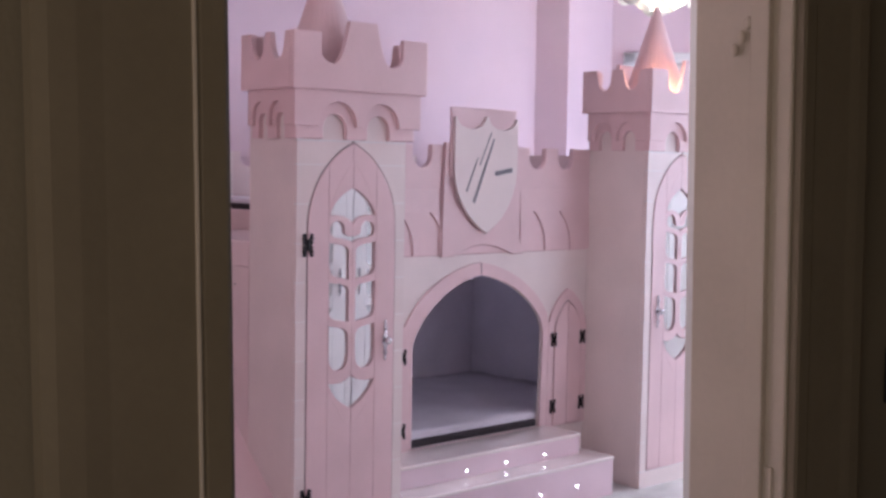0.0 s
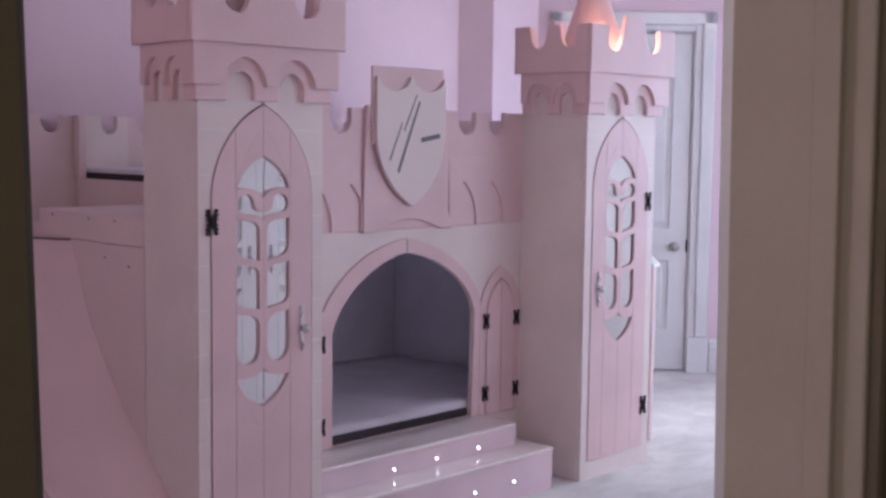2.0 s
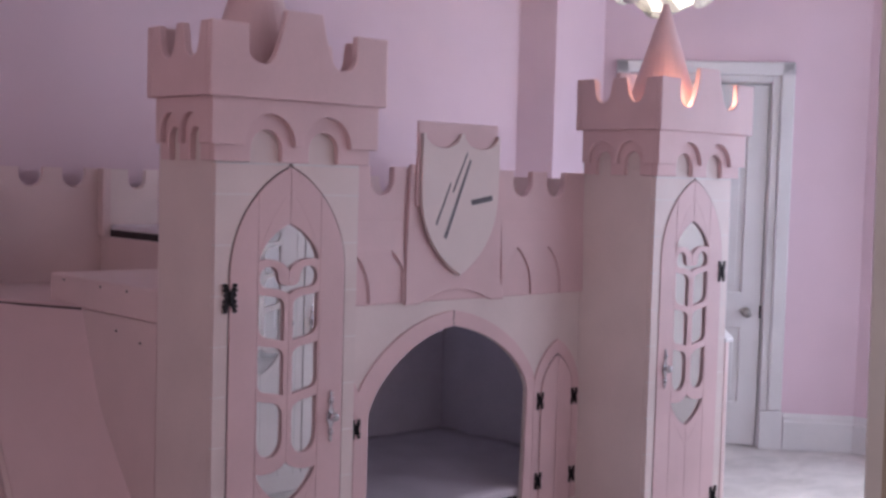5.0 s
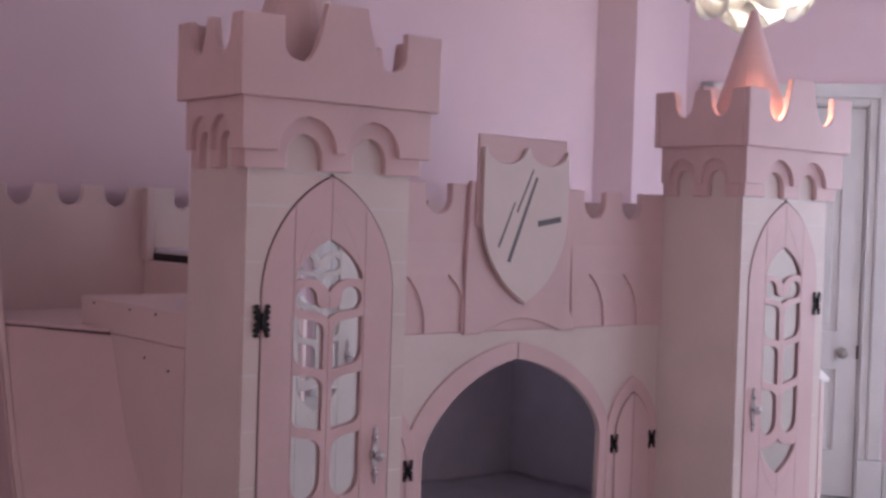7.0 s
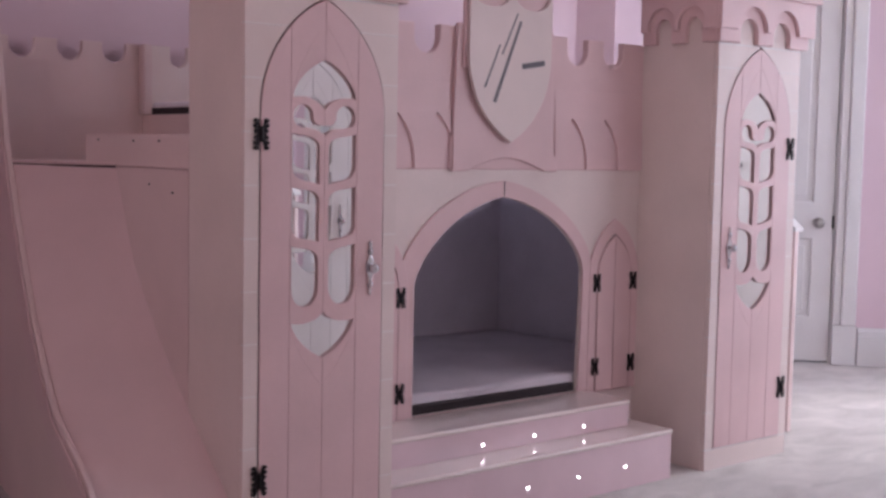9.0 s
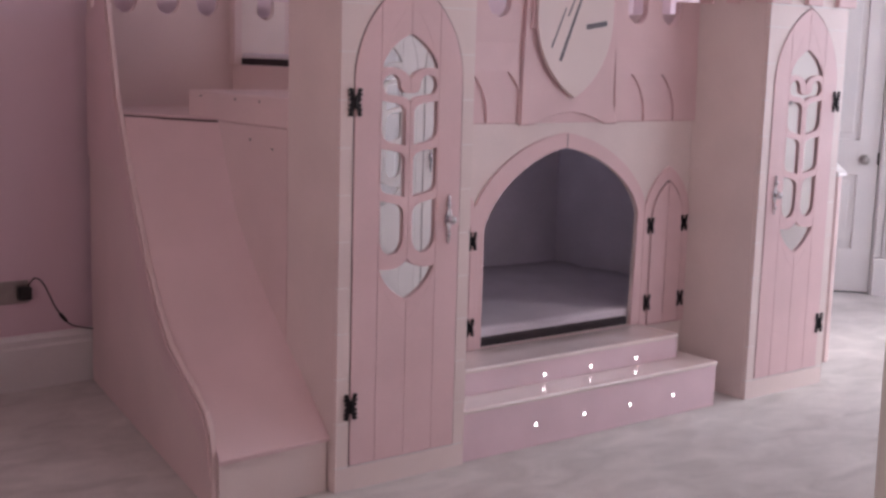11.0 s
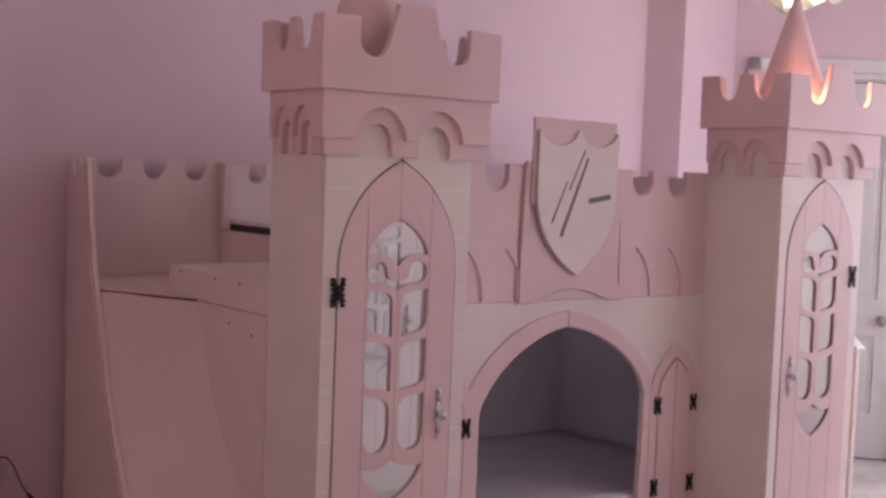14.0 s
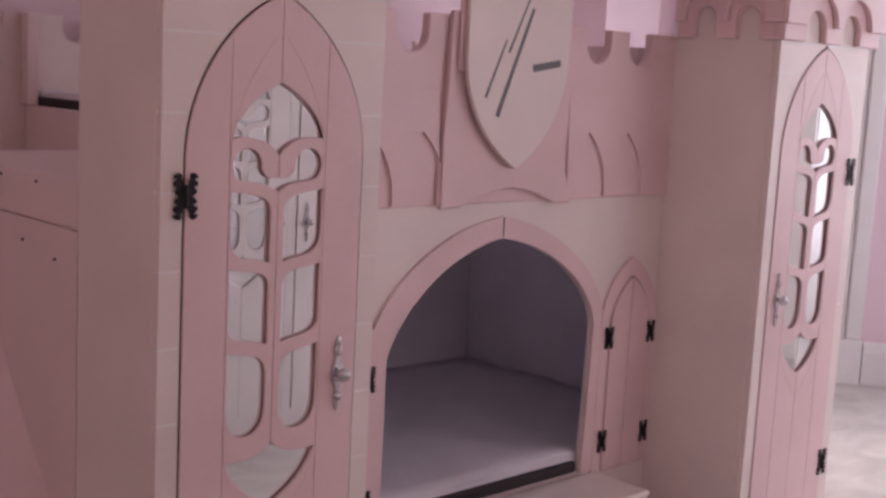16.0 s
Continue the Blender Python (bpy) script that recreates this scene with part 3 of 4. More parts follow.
def fret_holes():
    """The openings of the fretted door window, about x = 0."""
    holes = []
    right = bez((0.0, 1.322), (0.050, 1.302), (0.092, 1.262), (0.100, 1.222), 8) + bez((0.100, 1.222), (0.070, 1.230), (0.022, 1.226), (0.0, 1.192), 8)[1:]
    holes.append(right + [(-x, z) for x, z in reversed(right)][1:-1])
    # two round lobes that meet under a hanging leaf
    lobe = bez((0.0, 1.128), (0.020, 1.143), (0.045, 1.146), (0.075, 1.147), 5) + arc(0.066, 1.175, 0.031, -45, 190, 14) + bez((0.034, 1.164), (0.028, 1.154), (0.012, 1.150), (0.0, 1.153), 4)[1:]
    holes.append(lobe + [(-x, z) for x, z in reversed(lobe)][1:-1])
    for zt, zb, low in ((1.131, 1.000, 0.032), (0.993, 0.850, 0.020)):
        loop = [(0.014, zb)] + bez((0.045, zb + 0.007), (0.075, zb + 0.010), (0.098, zb + 0.016), (0.100, zb + low + 0.016), 6)
        loop += [(0.100, zt)] + bez((0.070, zt - 0.005), (0.040, zt - 0.008), (0.018, zt - 0.012), (0.014, zt - 0.034), 6)
        holes.append(loop)
        holes.append(mirrored(loop))
    loop = bez((0.015, 0.735), (0.015, 0.700), (0.035, 0.682), (0.056, 0.682), 6) + bez((0.056, 0.682), (0.080, 0.682), (0.100, 0.700), (0.100, 0.735), 6)[1:]
    loop += [(0.100, 0.842)] + bez((0.070, 0.836), (0.040, 0.832), (0.018, 0.826), (0.015, 0.800), 6)
    holes.append(loop)
    holes.append(mirrored(loop))
    s = bez((0.0, 0.545), (0.045, 0.562), (0.088, 0.600), (0.100, 0.641), 8) + bez((0.100, 0.641), (0.065, 0.634), (0.020, 0.638), (0.0, 0.666), 6)[1:]
    holes.append(s + [(-x, z) for x, z in reversed(s)][1:-1])
    return holes


def plank_door(t, hinge_side, ox=0.0, label="pink plank door with fretted mirror window", paint=None):
    """The pointed door about x = ox in the front plane of the thing."""
    before = set(t.children_recursive)
    # door of four planks with a fretted window and a mirror behind
    door = part("door", box(-D_HW - 0.001, D_HW + 0.001, 0.0165, 0.0185, D_BOT, D_SPRING + 0.05), GAP, t, label)
    full = plate(lancet(0, D_HW, D_BOT, D_SPRING, D_APEX), fret_holes(), -0.003, 0.0028)
    bmesh.ops.recalc_face_normals(full, faces=full.faces)
    cuts = [-1, -0.104, 0.0, 0.104, 1]
    for a, b in zip(cuts, cuts[1:]):
        pl = full.copy()
        if a > -1:
            cut(pl, (a + 0.0006, 0, 0), (-1, 0, 0))
        if b < 1:
            cut(pl, (b - 0.0006, 0, 0), (1, 0, 0))
        part("plank", pl, paint or PINK, door, bevel=0.0015)
    full.free()
    part("mirror", plate(lancet(0, 0.125, 0.525, 1.10, 1.36), [], 0.0066, 0.0106), MIRROR, door, "silvered mirror pane")
    part("back_panel", plate(lancet(0, D_HW - 0.001, D_BOT, D_SPRING, D_APEX - 0.002), [], 0.0112, 0.016), GAP, door)
    for za, zb, zc, zd in ((1.185, 1.285, 1.365, 1.412), (0.665, 0.585, 0.515, 0.472)):
        half = bez((0.1025, za), (0.100, zb), (0.045, zc), (0.0, zd), 12)
        loop = half + [(-x, z) for x, z in reversed(half)][1:]
        run([(x, -0.0028, z) for x, z in loop], 0.0010, "bead_line", paint or PINK, door)
    for hz in (1.126, 0.243):
        iron_hinge(door, hinge_side * (D_HW + 0.001), -0.0035, hz, 1.0)
    hx = -hinge_side * 0.149
    esc = [(0, -0.075), (0.005, -0.066), (0.004, -0.055), (0.009, -0.045), (0.004, -0.034), (0.008, -0.022), (0.013, -0.01), (0.013, 0.01), (0.008, 0.022), (0.004, 0.034), (0.009, 0.045), (0.004, 0.055), (0.005, 0.066), (0, 0.075)]
    loop = [(hx + u, 0.775 + v) for u, v in esc] + [(hx - u, 0.775 + v) for u, v in reversed(esc[1:-1])]
    handle = part("handle", plate(loop, [], -0.009, -0.003), CHROME, door, "ornate chrome drop handle", bevel=0.0015)
    # turned details of the handle
    t_knob = ball((hx, -0.026, 0.775), 0.0135, scale=(1, 0.85, 1))
    tube((hx, -0.006, 0.775), (hx, -0.022, 0.775), 0.006, bm=t_knob)
    part("knob", t_knob, CHROME, door, "chrome knob", smooth=True)
    for dz in (-0.045, 0.045):
        part("bead", ball((hx, -0.011, 0.775 + dz), 0.006, scale=(1, 0.7, 1.6), seg=10), CHROME, door, smooth=True)
    for ob in set(t.children_recursive) - before:
        if ob.parent == t:
            ob.location.x += ox
    return door


def make_tower(name, hinge_side, label, back, td):
    """A square wardrobe tower about x = 0, its front at y = 0."""
    t = thing(name, (0, 0, 0), label, "tower")
    # body: two sides, back and the stone-jointed front
    part("side_wall", box(-TW, -TW + 0.018, 0.019, td, FLOOR, 1.66), CREAM, t, bevel=0.003)
    part("back_wall", box(-TW + 0.018, TW - 0.018, td - 0.018, td, FLOOR, 1.66), SIDE, t)
    part("top_board", box(-TW, TW, 0.0, td, 1.66, 1.695), SIDE, t)
    zs = [FLOOR, 0.060] + [0.060 + 0.134 * i for i in range(1, 11)] + [D_APEX + 0.006, 1.66]
    gap = 0.0022
    for z0, z1 in zip(zs, zs[1:]):
        part("stone_block", box(TW - 0.018, TW, 0.0185, TD, z0 + gap, z1 - gap), CREAM, t, bevel=0)
        n = 6
        hs = [lancet_half(z0 + gap + (z1 - z0 - 2 * gap) * i / n, D_HW + 0.0038, D_SPRING, D_APEX + 0.005) for i in range(n + 1)]
        lv = [z0 + gap + (z1 - z0 - 2 * gap) * i / n for i in range(n + 1)]
        if z0 < 0.05 or z0 > D_APEX:
            part("stone_block", box(-TW, TW, 0, 0.018, z0 + gap, z1 - gap), CREAM, t, bevel=0)
            continue
        for sx in (-1, 1):
            loop = [(sx * TW, lv[0]), *[(sx * max(h, 0.0005), z) for h, z in zip(hs, lv)], (sx * TW, lv[-1])]
            part("stone_block", plate(loop, [], 0, 0.018), CREAM, t, bevel=0)
            if z0 > 0.1:
                half = lancet_half(z0, D_HW + 0.0045, D_SPRING, D_APEX + 0.005)
                # pale proud strip paints the glint along each joint
                part("joint_bead", box(min(sx * half, sx * TW), max(sx * half, sx * TW), -0.0007, 0.003, z0 - gap * 0.9, z0 + gap * 0.9), JOINT_GLINT, t)
    # white backing, so open joints read as lit edges
    part("joint_filler", plate([(-TW + 0.002, FLOOR), (TW - 0.002, FLOOR), (TW - 0.002, 1.655), (-TW + 0.002, 1.655)], [lancet(0, D_HW + 0.006, D_BOT - 0.002, D_SPRING, D_APEX + 0.008)], 0.0010, 0.016), WHITE, t)
    plank_door(t, hinge_side)
    # corbel band: two boards a face, cut in round arches
    def arched(w, zb, zt, r, cs, spring):
        loop = [(w, zt), (-w, zt), (-w, zb)]
        for c in cs:
            loop += [(c - r, zb)] + [(c - r * math.cos(radians(a)), spring + r * math.sin(radians(a))) for a in range(0, 181, 15)] + [(c + r, zb)]
        return loop + [(w, zb)]
    o1, o2, o3 = 0.020, 0.037, 0.053
    w1, w2 = TW + o1, TW + o2
    part("corbel_board", plate(arched(w1, 1.487, 1.652, 0.050, (-0.095, 0.095), 1.522), [], -o1, 0.0), PINK, t, bevel=0.003)
    part("corbel_board", plate(arched(w2, 1.530, 1.652, 0.082, (-0.095, 0.095), 1.532), [], -o2, -o1), PINK, t, bevel=0.004)
    hd = back / 2
    ca, cb, r1, r2 = -0.43 * hd, 0.41 * hd, min(0.036, 0.22 * hd), min(0.058, 0.36 * hd)
    for sx in (-1, 1):
        m = Matrix.Translation((sx * TW, hd, 0)) @ Matrix.Rotation(radians(90 * sx), 4, "Z")
        part("corbel_board", plate(arched(hd, 1.487, 1.652, r1, (ca, cb), 1.574 - r1), [], -o1, 0.0, m), PINK, t, bevel=0.002)
        hs = (back + o1) / 2
        shift = sx * o1 / 2
        m = Matrix.Translation((sx * TW, (back - o1) / 2, 0)) @ Matrix.Rotation(radians(90 * sx), 4, "Z")
        part("corbel_board", plate(arched(hs, 1.530, 1.652, r2, (ca + shift, cb + shift), 1.612 - r2), [], -o2, -o1, m), PINK, t, bevel=0.003)
    # crown: four battlemented walls
    W = TW + o3
    zb, zt, zn, zc = 1.652, 1.842, 1.742, 1.888
    def crown_front(x):
        half = []
        half += [(0.10 * 0.59, zc)]
        half += bez((0.10 * 0.59, zc), (0.115 * 0.59 + 0.004, 1.83), (0.15 * 0.59, 1.745), (0.21 * 0.59, zn), 10)[1:]
        half += bez((0.21 * 0.59, zn), (0.27 * 0.59, zn), (0.302 * 0.59, 1.758), (0.302 * 0.59, 1.785), 6)[1:]
        half += [(0.302 * 0.59, zt), (W, zt), (W, zb)]
        return half + [(-a, b) for a, b in reversed(half)]
    for y0 in (-o3, back):
        part("crown_wall", plate(crown_front(0), [], y0, y0 + 0.022), PINK, t, bevel=0.003)
    depth0, depth1 = -o3 + 0.022, back
    L = depth1 - depth0
    def crown_side():
        loop = [(depth0, zb), (depth1, zb), (depth1, zt)]
        for c, rr in ((depth0 + 0.70 * L, 0.036), (depth0 + 0.27 * L, 0.036)):
            loop += [(c + rr * 1.25, zt)] + bez((c + rr * 1.05, zt - 0.03), (c + rr, zn - 0.01), (c - rr, zn - 0.01), (c - rr * 1.05, zt - 0.03), 10) + [(c - rr * 1.25, zt)]
        return loop + [(depth0, zt)]
    for sx in (-1, 1):
        m = Matrix(((0, 1, 0, 0), (1, 0, 0, 0), (0, 0, 1, 0), (0, 0, 0, 1)))
        x0 = sx * W if sx < 0 else W - 0.022
        bm = plate(crown_side(), [], x0, x0 + 0.022, m)
        part("crown_wall", bm, PINK, t, bevel=0.003)
    part("crown_floor", box(-W + 0.022, W - 0.022, depth0, depth1, 1.66, 1.70), PINK, t)
    spire = bmesh.new()
    bmesh.ops.create_cone(spire, cap_ends=True, segments=28, radius1=0.152, radius2=0.010, depth=0.44, matrix=Matrix.Translation((-0.025, 0.145, 1.92)))
    part("spire", spire, PINK, t, "pink cone spire", bevel=0.002, smooth=False)
    for p in t.children[-1].data.polygons:
        p.use_smooth = abs(p.normal.z) < 0.9
    return t


tower_a = make_tower("castle_tower", -1, "cream tower cupboard with pink door, crown and spire", 0.247, 0.29)
tower_a.location = (-0.935, 0, 0)
tower_b = make_tower("castle_tower", 1, "cream tower cupboard with warmly lit pink spire", 0.324, TD)
tower_b.location = (0.922, 0, 0)
for tw in (tower_a, tower_b):
    tw["group"] = "towers of the castle bed"

# matching wardrobe across the room, seen in the mirrors
wardrobe = thing("wardrobe", (0.46, -1.83, 0), "cream wardrobe with pale fretted mirror doors and chrome handles", "wardrobe")
wardrobe.rotation_euler = (0, 0, math.pi)
for x0, x1 in ((-0.44, -0.42), (0.42, 0.44)):
    part("side_wall", box(x0, x1, 0.019, 0.45, FLOOR, 1.80), WARDROBE, wardrobe, bevel=0.003)
part("top_board", box(-0.47, 0.47, -0.03, 0.45, 1.80, 1.84), WARDROBE, wardrobe, bevel=0.004)
part("front_frame", plate([(-0.44, FLOOR), (0.44, FLOOR), (0.44, 1.80), (-0.44, 1.80)], [lancet(c, D_HW + 0.003, D_BOT, D_SPRING, D_APEX + 0.004) for c in (-0.215, 0.215)], 0, 0.018), WARDROBE, wardrobe, bevel=0.002)
plank_door(wardrobe, 1, 0.215, "cream plank door with fretted mirror window", WARDROBE)
plank_door(wardrobe, -1, -0.215, "cream plank door with fretted mirror window", WARDROBE)

# added cupboard, out of view, gives the far tower's mirror a pale reflection
cupboard = thing("cupboard", (2.93, -1.60, 0), "added plain pale painted tall cupboard with two flush doors, seen only in the mirror", "cupboard")
cupboard.rotation_euler = (0, 0, radians(-90))
for x0, x1 in ((-0.46, -0.44), (0.44, 0.46)):
    part("side_wall", box(x0, x1, 0.019, 0.46, FLOOR, 2.10), WARDROBE, cupboard, bevel=0.003)
part("top_board", box(-0.48, 0.48, -0.02, 0.46, 2.10, 2.14), WARDROBE, cupboard, bevel=0.004)
part("plinth", box(-0.44, 0.44, 0.03, 0.05, FLOOR, 0.08), WARDROBE, cupboard)
for sx in (-1, 1):
    leaf_c = part("door", box(min(sx * 0.003, sx * 0.457), max(sx * 0.003, sx * 0.457), 0, 0.018, 0.085, 2.095), WARDROBE, cupboard, bevel=0.003)
    part("knob", ball((sx * 0.05, -0.018, 1.05), 0.016, scale=(1, 1.2, 1)), CHROME, leaf_c, "chrome knob", smooth=True)

# steps
step_low = thing("step", (-0.08, 0.18, 0), "pink gloss riser and cream tread with small lights", "step", "steps to the castle bed")
part("tread", local(step_low, box(-0.697, 0.528, 0.012, FY - 0.012, 0.141, 0.157)), TREAD, step_low, "cream gloss tread", bevel=0.006)
part("riser", local(step_low, box(-0.695, 0.525, 0.018, 0.036, FLOOR, 0.141)), STEP, step_low, bevel=0.002)
part("end_board", local(step_low, box(0.507, 0.525, 0.036, FY - 0.012, FLOOR, 0.141)), STEP, step_low, bevel=0.002)
step_up = thing("step", (-0.12, 0.25, 0.158), "pink gloss riser and cream tread with small lights", "step", "steps to the castle bed")
part("tread", local(step_up, box(-0.697, 0.440, 0.132, FY - 0.014, 0.233, 0.249)), TREAD, step_up, "cream gloss tread", bevel=0.006)
part("riser", local(step_up, box(-0.695, 0.437, 0.138, 0.156, 0.157, 0.233)), STEP, step_up, bevel=0.002)
part("end_board", local(step_up, box(0.419, 0.437, 0.156, FY - 0.014, 0.157, 0.233)), STEP, step_up, bevel=0.002)
for st, y, z, xs in ((step_low, 0.018, 0.060, (-0.376, -0.153, 0.070, 0.293)), (step_up, 0.138, 0.184, (-0.236, -0.014, 0.216))):
    for x in xs:
        part("step_light", local(st, tube((x, y + 0.002, z), (x, y - 0.002, z), 0.0038, sides=12)), LED, st, "small round white step light")
latch = thing("door_catch", (-0.655, 0.10, 0.158), "small chrome catch lying on the step", "catch")
part("body", tube((-0.02, 0, 0.005), (0.02, 0.004, 0.005), 0.005), CHROME, latch, bevel=0.001)
part("bead", ball((0.024, 0.004, 0.007), 0.007), CHROME, latch, smooth=True)

# bed body behind the front
cpart("inner_back", box(-0.68, 1.12, 1.40, 1.42, FLOOR, 1.06), INNER, "grey painted inner back", 0)
cpart("inner_side", box(-0.70, -0.68, FY + 0.0175, 1.42, FLOOR, 1.06), INNER, "grey painted inner side", 0)
# stops at 0.90: unseen gap added to let daylight into the nook
cpart("inner_side", box(0.962, 0.98, FY + 0.0175, 1.40, FLOOR, 0.90), INNER, "grey painted inner side, with an added unseen light gap above", 0)
cpart("bed_base", box(-0.68, 0.962, FY + 0.0175, 1.40, 0.20, 0.248), INNER, "", 0)
cpart("bunk_base", box(-0.68, 1.12, FY + 0.022, 1.50, 1.06, 1.10), INNER, "", 0)
# split in two to leave the same added light gap
cpart("end_wall", box(1.10, 1.12, FY + 0.03, 1.40, FLOOR, 0.90), SIDE, "", 0)
cpart("end_wall", box(1.10, 1.12, FY + 0.03, 1.50, 1.10, 1.47), SIDE, "", 0)
cpart("back_board", plate(battlement(-1.30, 1.12, 1.03, 1.458, (-1.165, -0.995, -0.83, -0.58, -0.40, -0.22, -0.04, 0.14, 0.32, 0.5, 0.68, 0.86, 1.0), 0.07, 0.045), [], 1.50, 1.522), SIDE, "pale pink battlemented back board", 0.003)
cpart("opening_board", box(-0.722, -0.702, TD + 0.03, 1.499, 1.06, 1.205), SIDE, "pale pink board under the bunk entrance", 0.003)
cpart("corner_post", box(-0.736, -0.704, 1.455, 1.499, 1.206, 1.458), SIDE, "", 0.003)
# paler lining laid over the stretch of back board that catches light
cpart("bunk_lining", plate(battlement(-0.703, -0.50, 1.10, 1.457, (-0.588,), 0.075, 0.036), [], 1.474, 1.498), CREAM, "cream lining for the lit stretch of the bunk's back board", 0.002)
cpart("platform_box", box(-1.172, -0.724, 0.292, 0.96, 1.03, 1.124), SIDE, "pale pink platform ledge with screw holes", 0.006)
for y, z in ((0.86, 1.108), (0.62, 1.106), (0.46, 1.106), (0.52, 0.985), (0.38, 0.965)):
    cpart("screw_head", tube((-1.1726, y, z), (-1.1755, y, z), 0.003, sides=8), IRON, "", 0)

mattress = thing("mattress", (0.09, 0.83, 0.248), "pale quilted mattress with dark edge in the lower bunk", "mattress", "bunk mattresses")
bm = box(-0.672, 0.955, 0.366, 1.392, 0.276, 0.304)
bmesh.ops.subdivide_edges(bm, edges=bm.edges, cuts=14, use_grid_fill=True)
for v in bm.verts:
    if v.co.z > 0.300:
        v.co.z += 0.012 * noise.noise(v.co * 4.0) + 0.006 * noise.noise(v.co * 13.0)
part("cover", local(mattress, bm), SHEET, mattress, bevel=0, smooth=True)
part("edge", local(mattress, box(-0.355, 0.385, 0.352, 1.294, 0.2485, 0.282)), DARK_CLOTH, mattress, "dark mattress edge", bevel=0.008)
mattress2 = thing("mattress", (0.2, 0.95, 1.10), "pale mattress with dark edge in the upper bunk", "mattress", "bunk mattresses")
part("cover", local(mattress2, box(-0.698, 1.09, 0.40, 1.472, 1.222, 1.25)), SHEET, mattress2, bevel=0.01)
part("edge", local(mattress2, box(-0.700, 1.092, 0.398, 1.473, 1.10, 1.232)), DARK_CLOTH, mattress2, "dark mattress edge", bevel=0.006)

# slide
slide = thing("slide", (-1.32, 0.7, 0), "pale pink painted wooden slide with curved side rail", "slide")


def sx_out(y):
    return -1.27 - 0.23 * (1.58 - y) / 1.38


RAIL = [(1.555, 1.458)] + [(1.46 + 0.034 * math.cos(radians(a)), 1.420 + (0.038 if a in (0, 180) else 0.034 * math.sin(radians(a)))) for a in (0, -20, -60, -90, -120, -160, 180)] + [(1.35 + 0.034 * math.cos(radians(a)), 1.420 + (0.038 if a in (0, 180) else 0.034 * math.sin(radians(a)))) for a in (0, -20, -60, -90, -120, -160, 180)] + [(1.25, 1.458), (1.235, 1.40), (1.195, 1.30), (1.115, 1.097), (0.973, 0.889), (0.85, 0.725), (0.736, 0.589), (0.60, 0.462), (0.481, 0.377), (0.33, 0.325), (0.20, 0.292), (0.12, 0.262), (0.075, 0.215), (0.055, 0.15), (0.050, FLOOR), (1.555, FLOOR)]


def rail_panel():
    loop = []
    for (y0, z0), (y1, z1) in zip(RAIL, RAIL[1:] + RAIL[:1]):
        loop += [(y0 + (y1 - y0) * k / 3, z0 + (z1 - z0) * k / 3) for k in range(3)]
    bm = plate(loop, [], 0, 0.028)
    for v in bm.verts:
        y, off, z = v.co.x, v.co.y, v.co.z
        v.co = (sx_out(y) - off * 0.65, y, z)
    return bm


part("side_rail", local(slide, rail_panel()), SIDE, slide, "pale pink curved outer side", bevel=0.008)
# pink band along the rail's curve, proud of the side
band_low = [(0.052, 0.08), (0.12, 0.165), (0.20, 0.195), (0.33, 0.225), (0.50, 0.285), (0.66, 0.385), (0.80, 0.51), (0.92, 0.65), (1.05, 0.80), (1.20, 0.85), (1.554, 0.85)]
band_top = [(y + 0.008, z - 0.014) for y, z in RAIL[15:-3]]
band = plate([(1.554, 1.370), *band_top, *band_low], [], 0, 0.006)
for v in band.verts:
    v.co = (sx_out(v.co.x) - 0.0186 - v.co.y, v.co.x, v.co.z)
part("rail_band", local(slide, band), SLIDE, slide, "pink band along the curved side", bevel=0.003)
OUTER = [(0.032, 0.140), (0.10, 0.222), (0.20, 0.276), (0.33, 0.309), (0.48, 0.361), (0.60, 0.447), (0.72, 0.557), (0.84, 0.698), (0.96, 0.855), (1.03, 0.95), (1.09, 1.028)]
INNER_EDGE = [(0.032, 0.150), (0.12, 0.235), (0.21, 0.315), (0.31, 0.402), (0.403, 0.490), (0.48, 0.575), (0.55, 0.660), (0.615, 0.744), (0.665, 0.850), (0.705, 0.950), (0.738, 1.028)]
bm = bmesh.new()
rows = []
for (ya, za), (yb, zb) in zip(OUTER, INNER_EDGE):
    row = []
    for k in range(9):
        u = k / 8
        y = ya + (yb - ya) * u
        sag = 0.022 * 4 * u * (1 - u) * min(1.0, (1.028 - za) / 0.3) * min(1.0, (za - 0.14) / 0.1)
        row.append(bm.verts.new((sx_out(ya) - 0.004 + (-1.167 - sx_out(ya)) * u, y, za + (zb - za) * u - sag)))
    rows.append(row)
for a, b in zip(rows, rows[1:]):
    for k in range(8):
        bm.faces.new((a[k], a[k + 1], b[k + 1], b[k]))
ret = bmesh.ops.extrude_face_region(bm, geom=bm.faces[:])
bmesh.ops.translate(bm, verts=[v for v in ret["geom"] if isinstance(v, bmesh.types.BMVert)], vec=(0, 0, -0.012))
bmesh.ops.recalc_face_normals(bm, faces=bm.faces[:])
bmesh.ops.split_edges(bm, edges=[e for e in bm.edges if len(e.link_faces) == 2 and e.calc_face_angle() > 0.7])
part("chute", local(slide, bm), SLIDE, slide, "smooth pink chute", smooth=True)


def slab(corners, z0, z1):
    bm = bmesh.new()
    f = bm.faces.new([bm.verts.new((x, y, z0)) for x, y in corners])
    ret = bmesh.ops.extrude_face_region(bm, geom=[f])
    bmesh.ops.translate(bm, verts=[v for v in ret["geom"] if isinstance(v, bmesh.types.BMVert)], vec=(0, 0, z1 - z0))
    bmesh.ops.recalc_face_normals(bm, faces=bm.faces[:])
    return bm


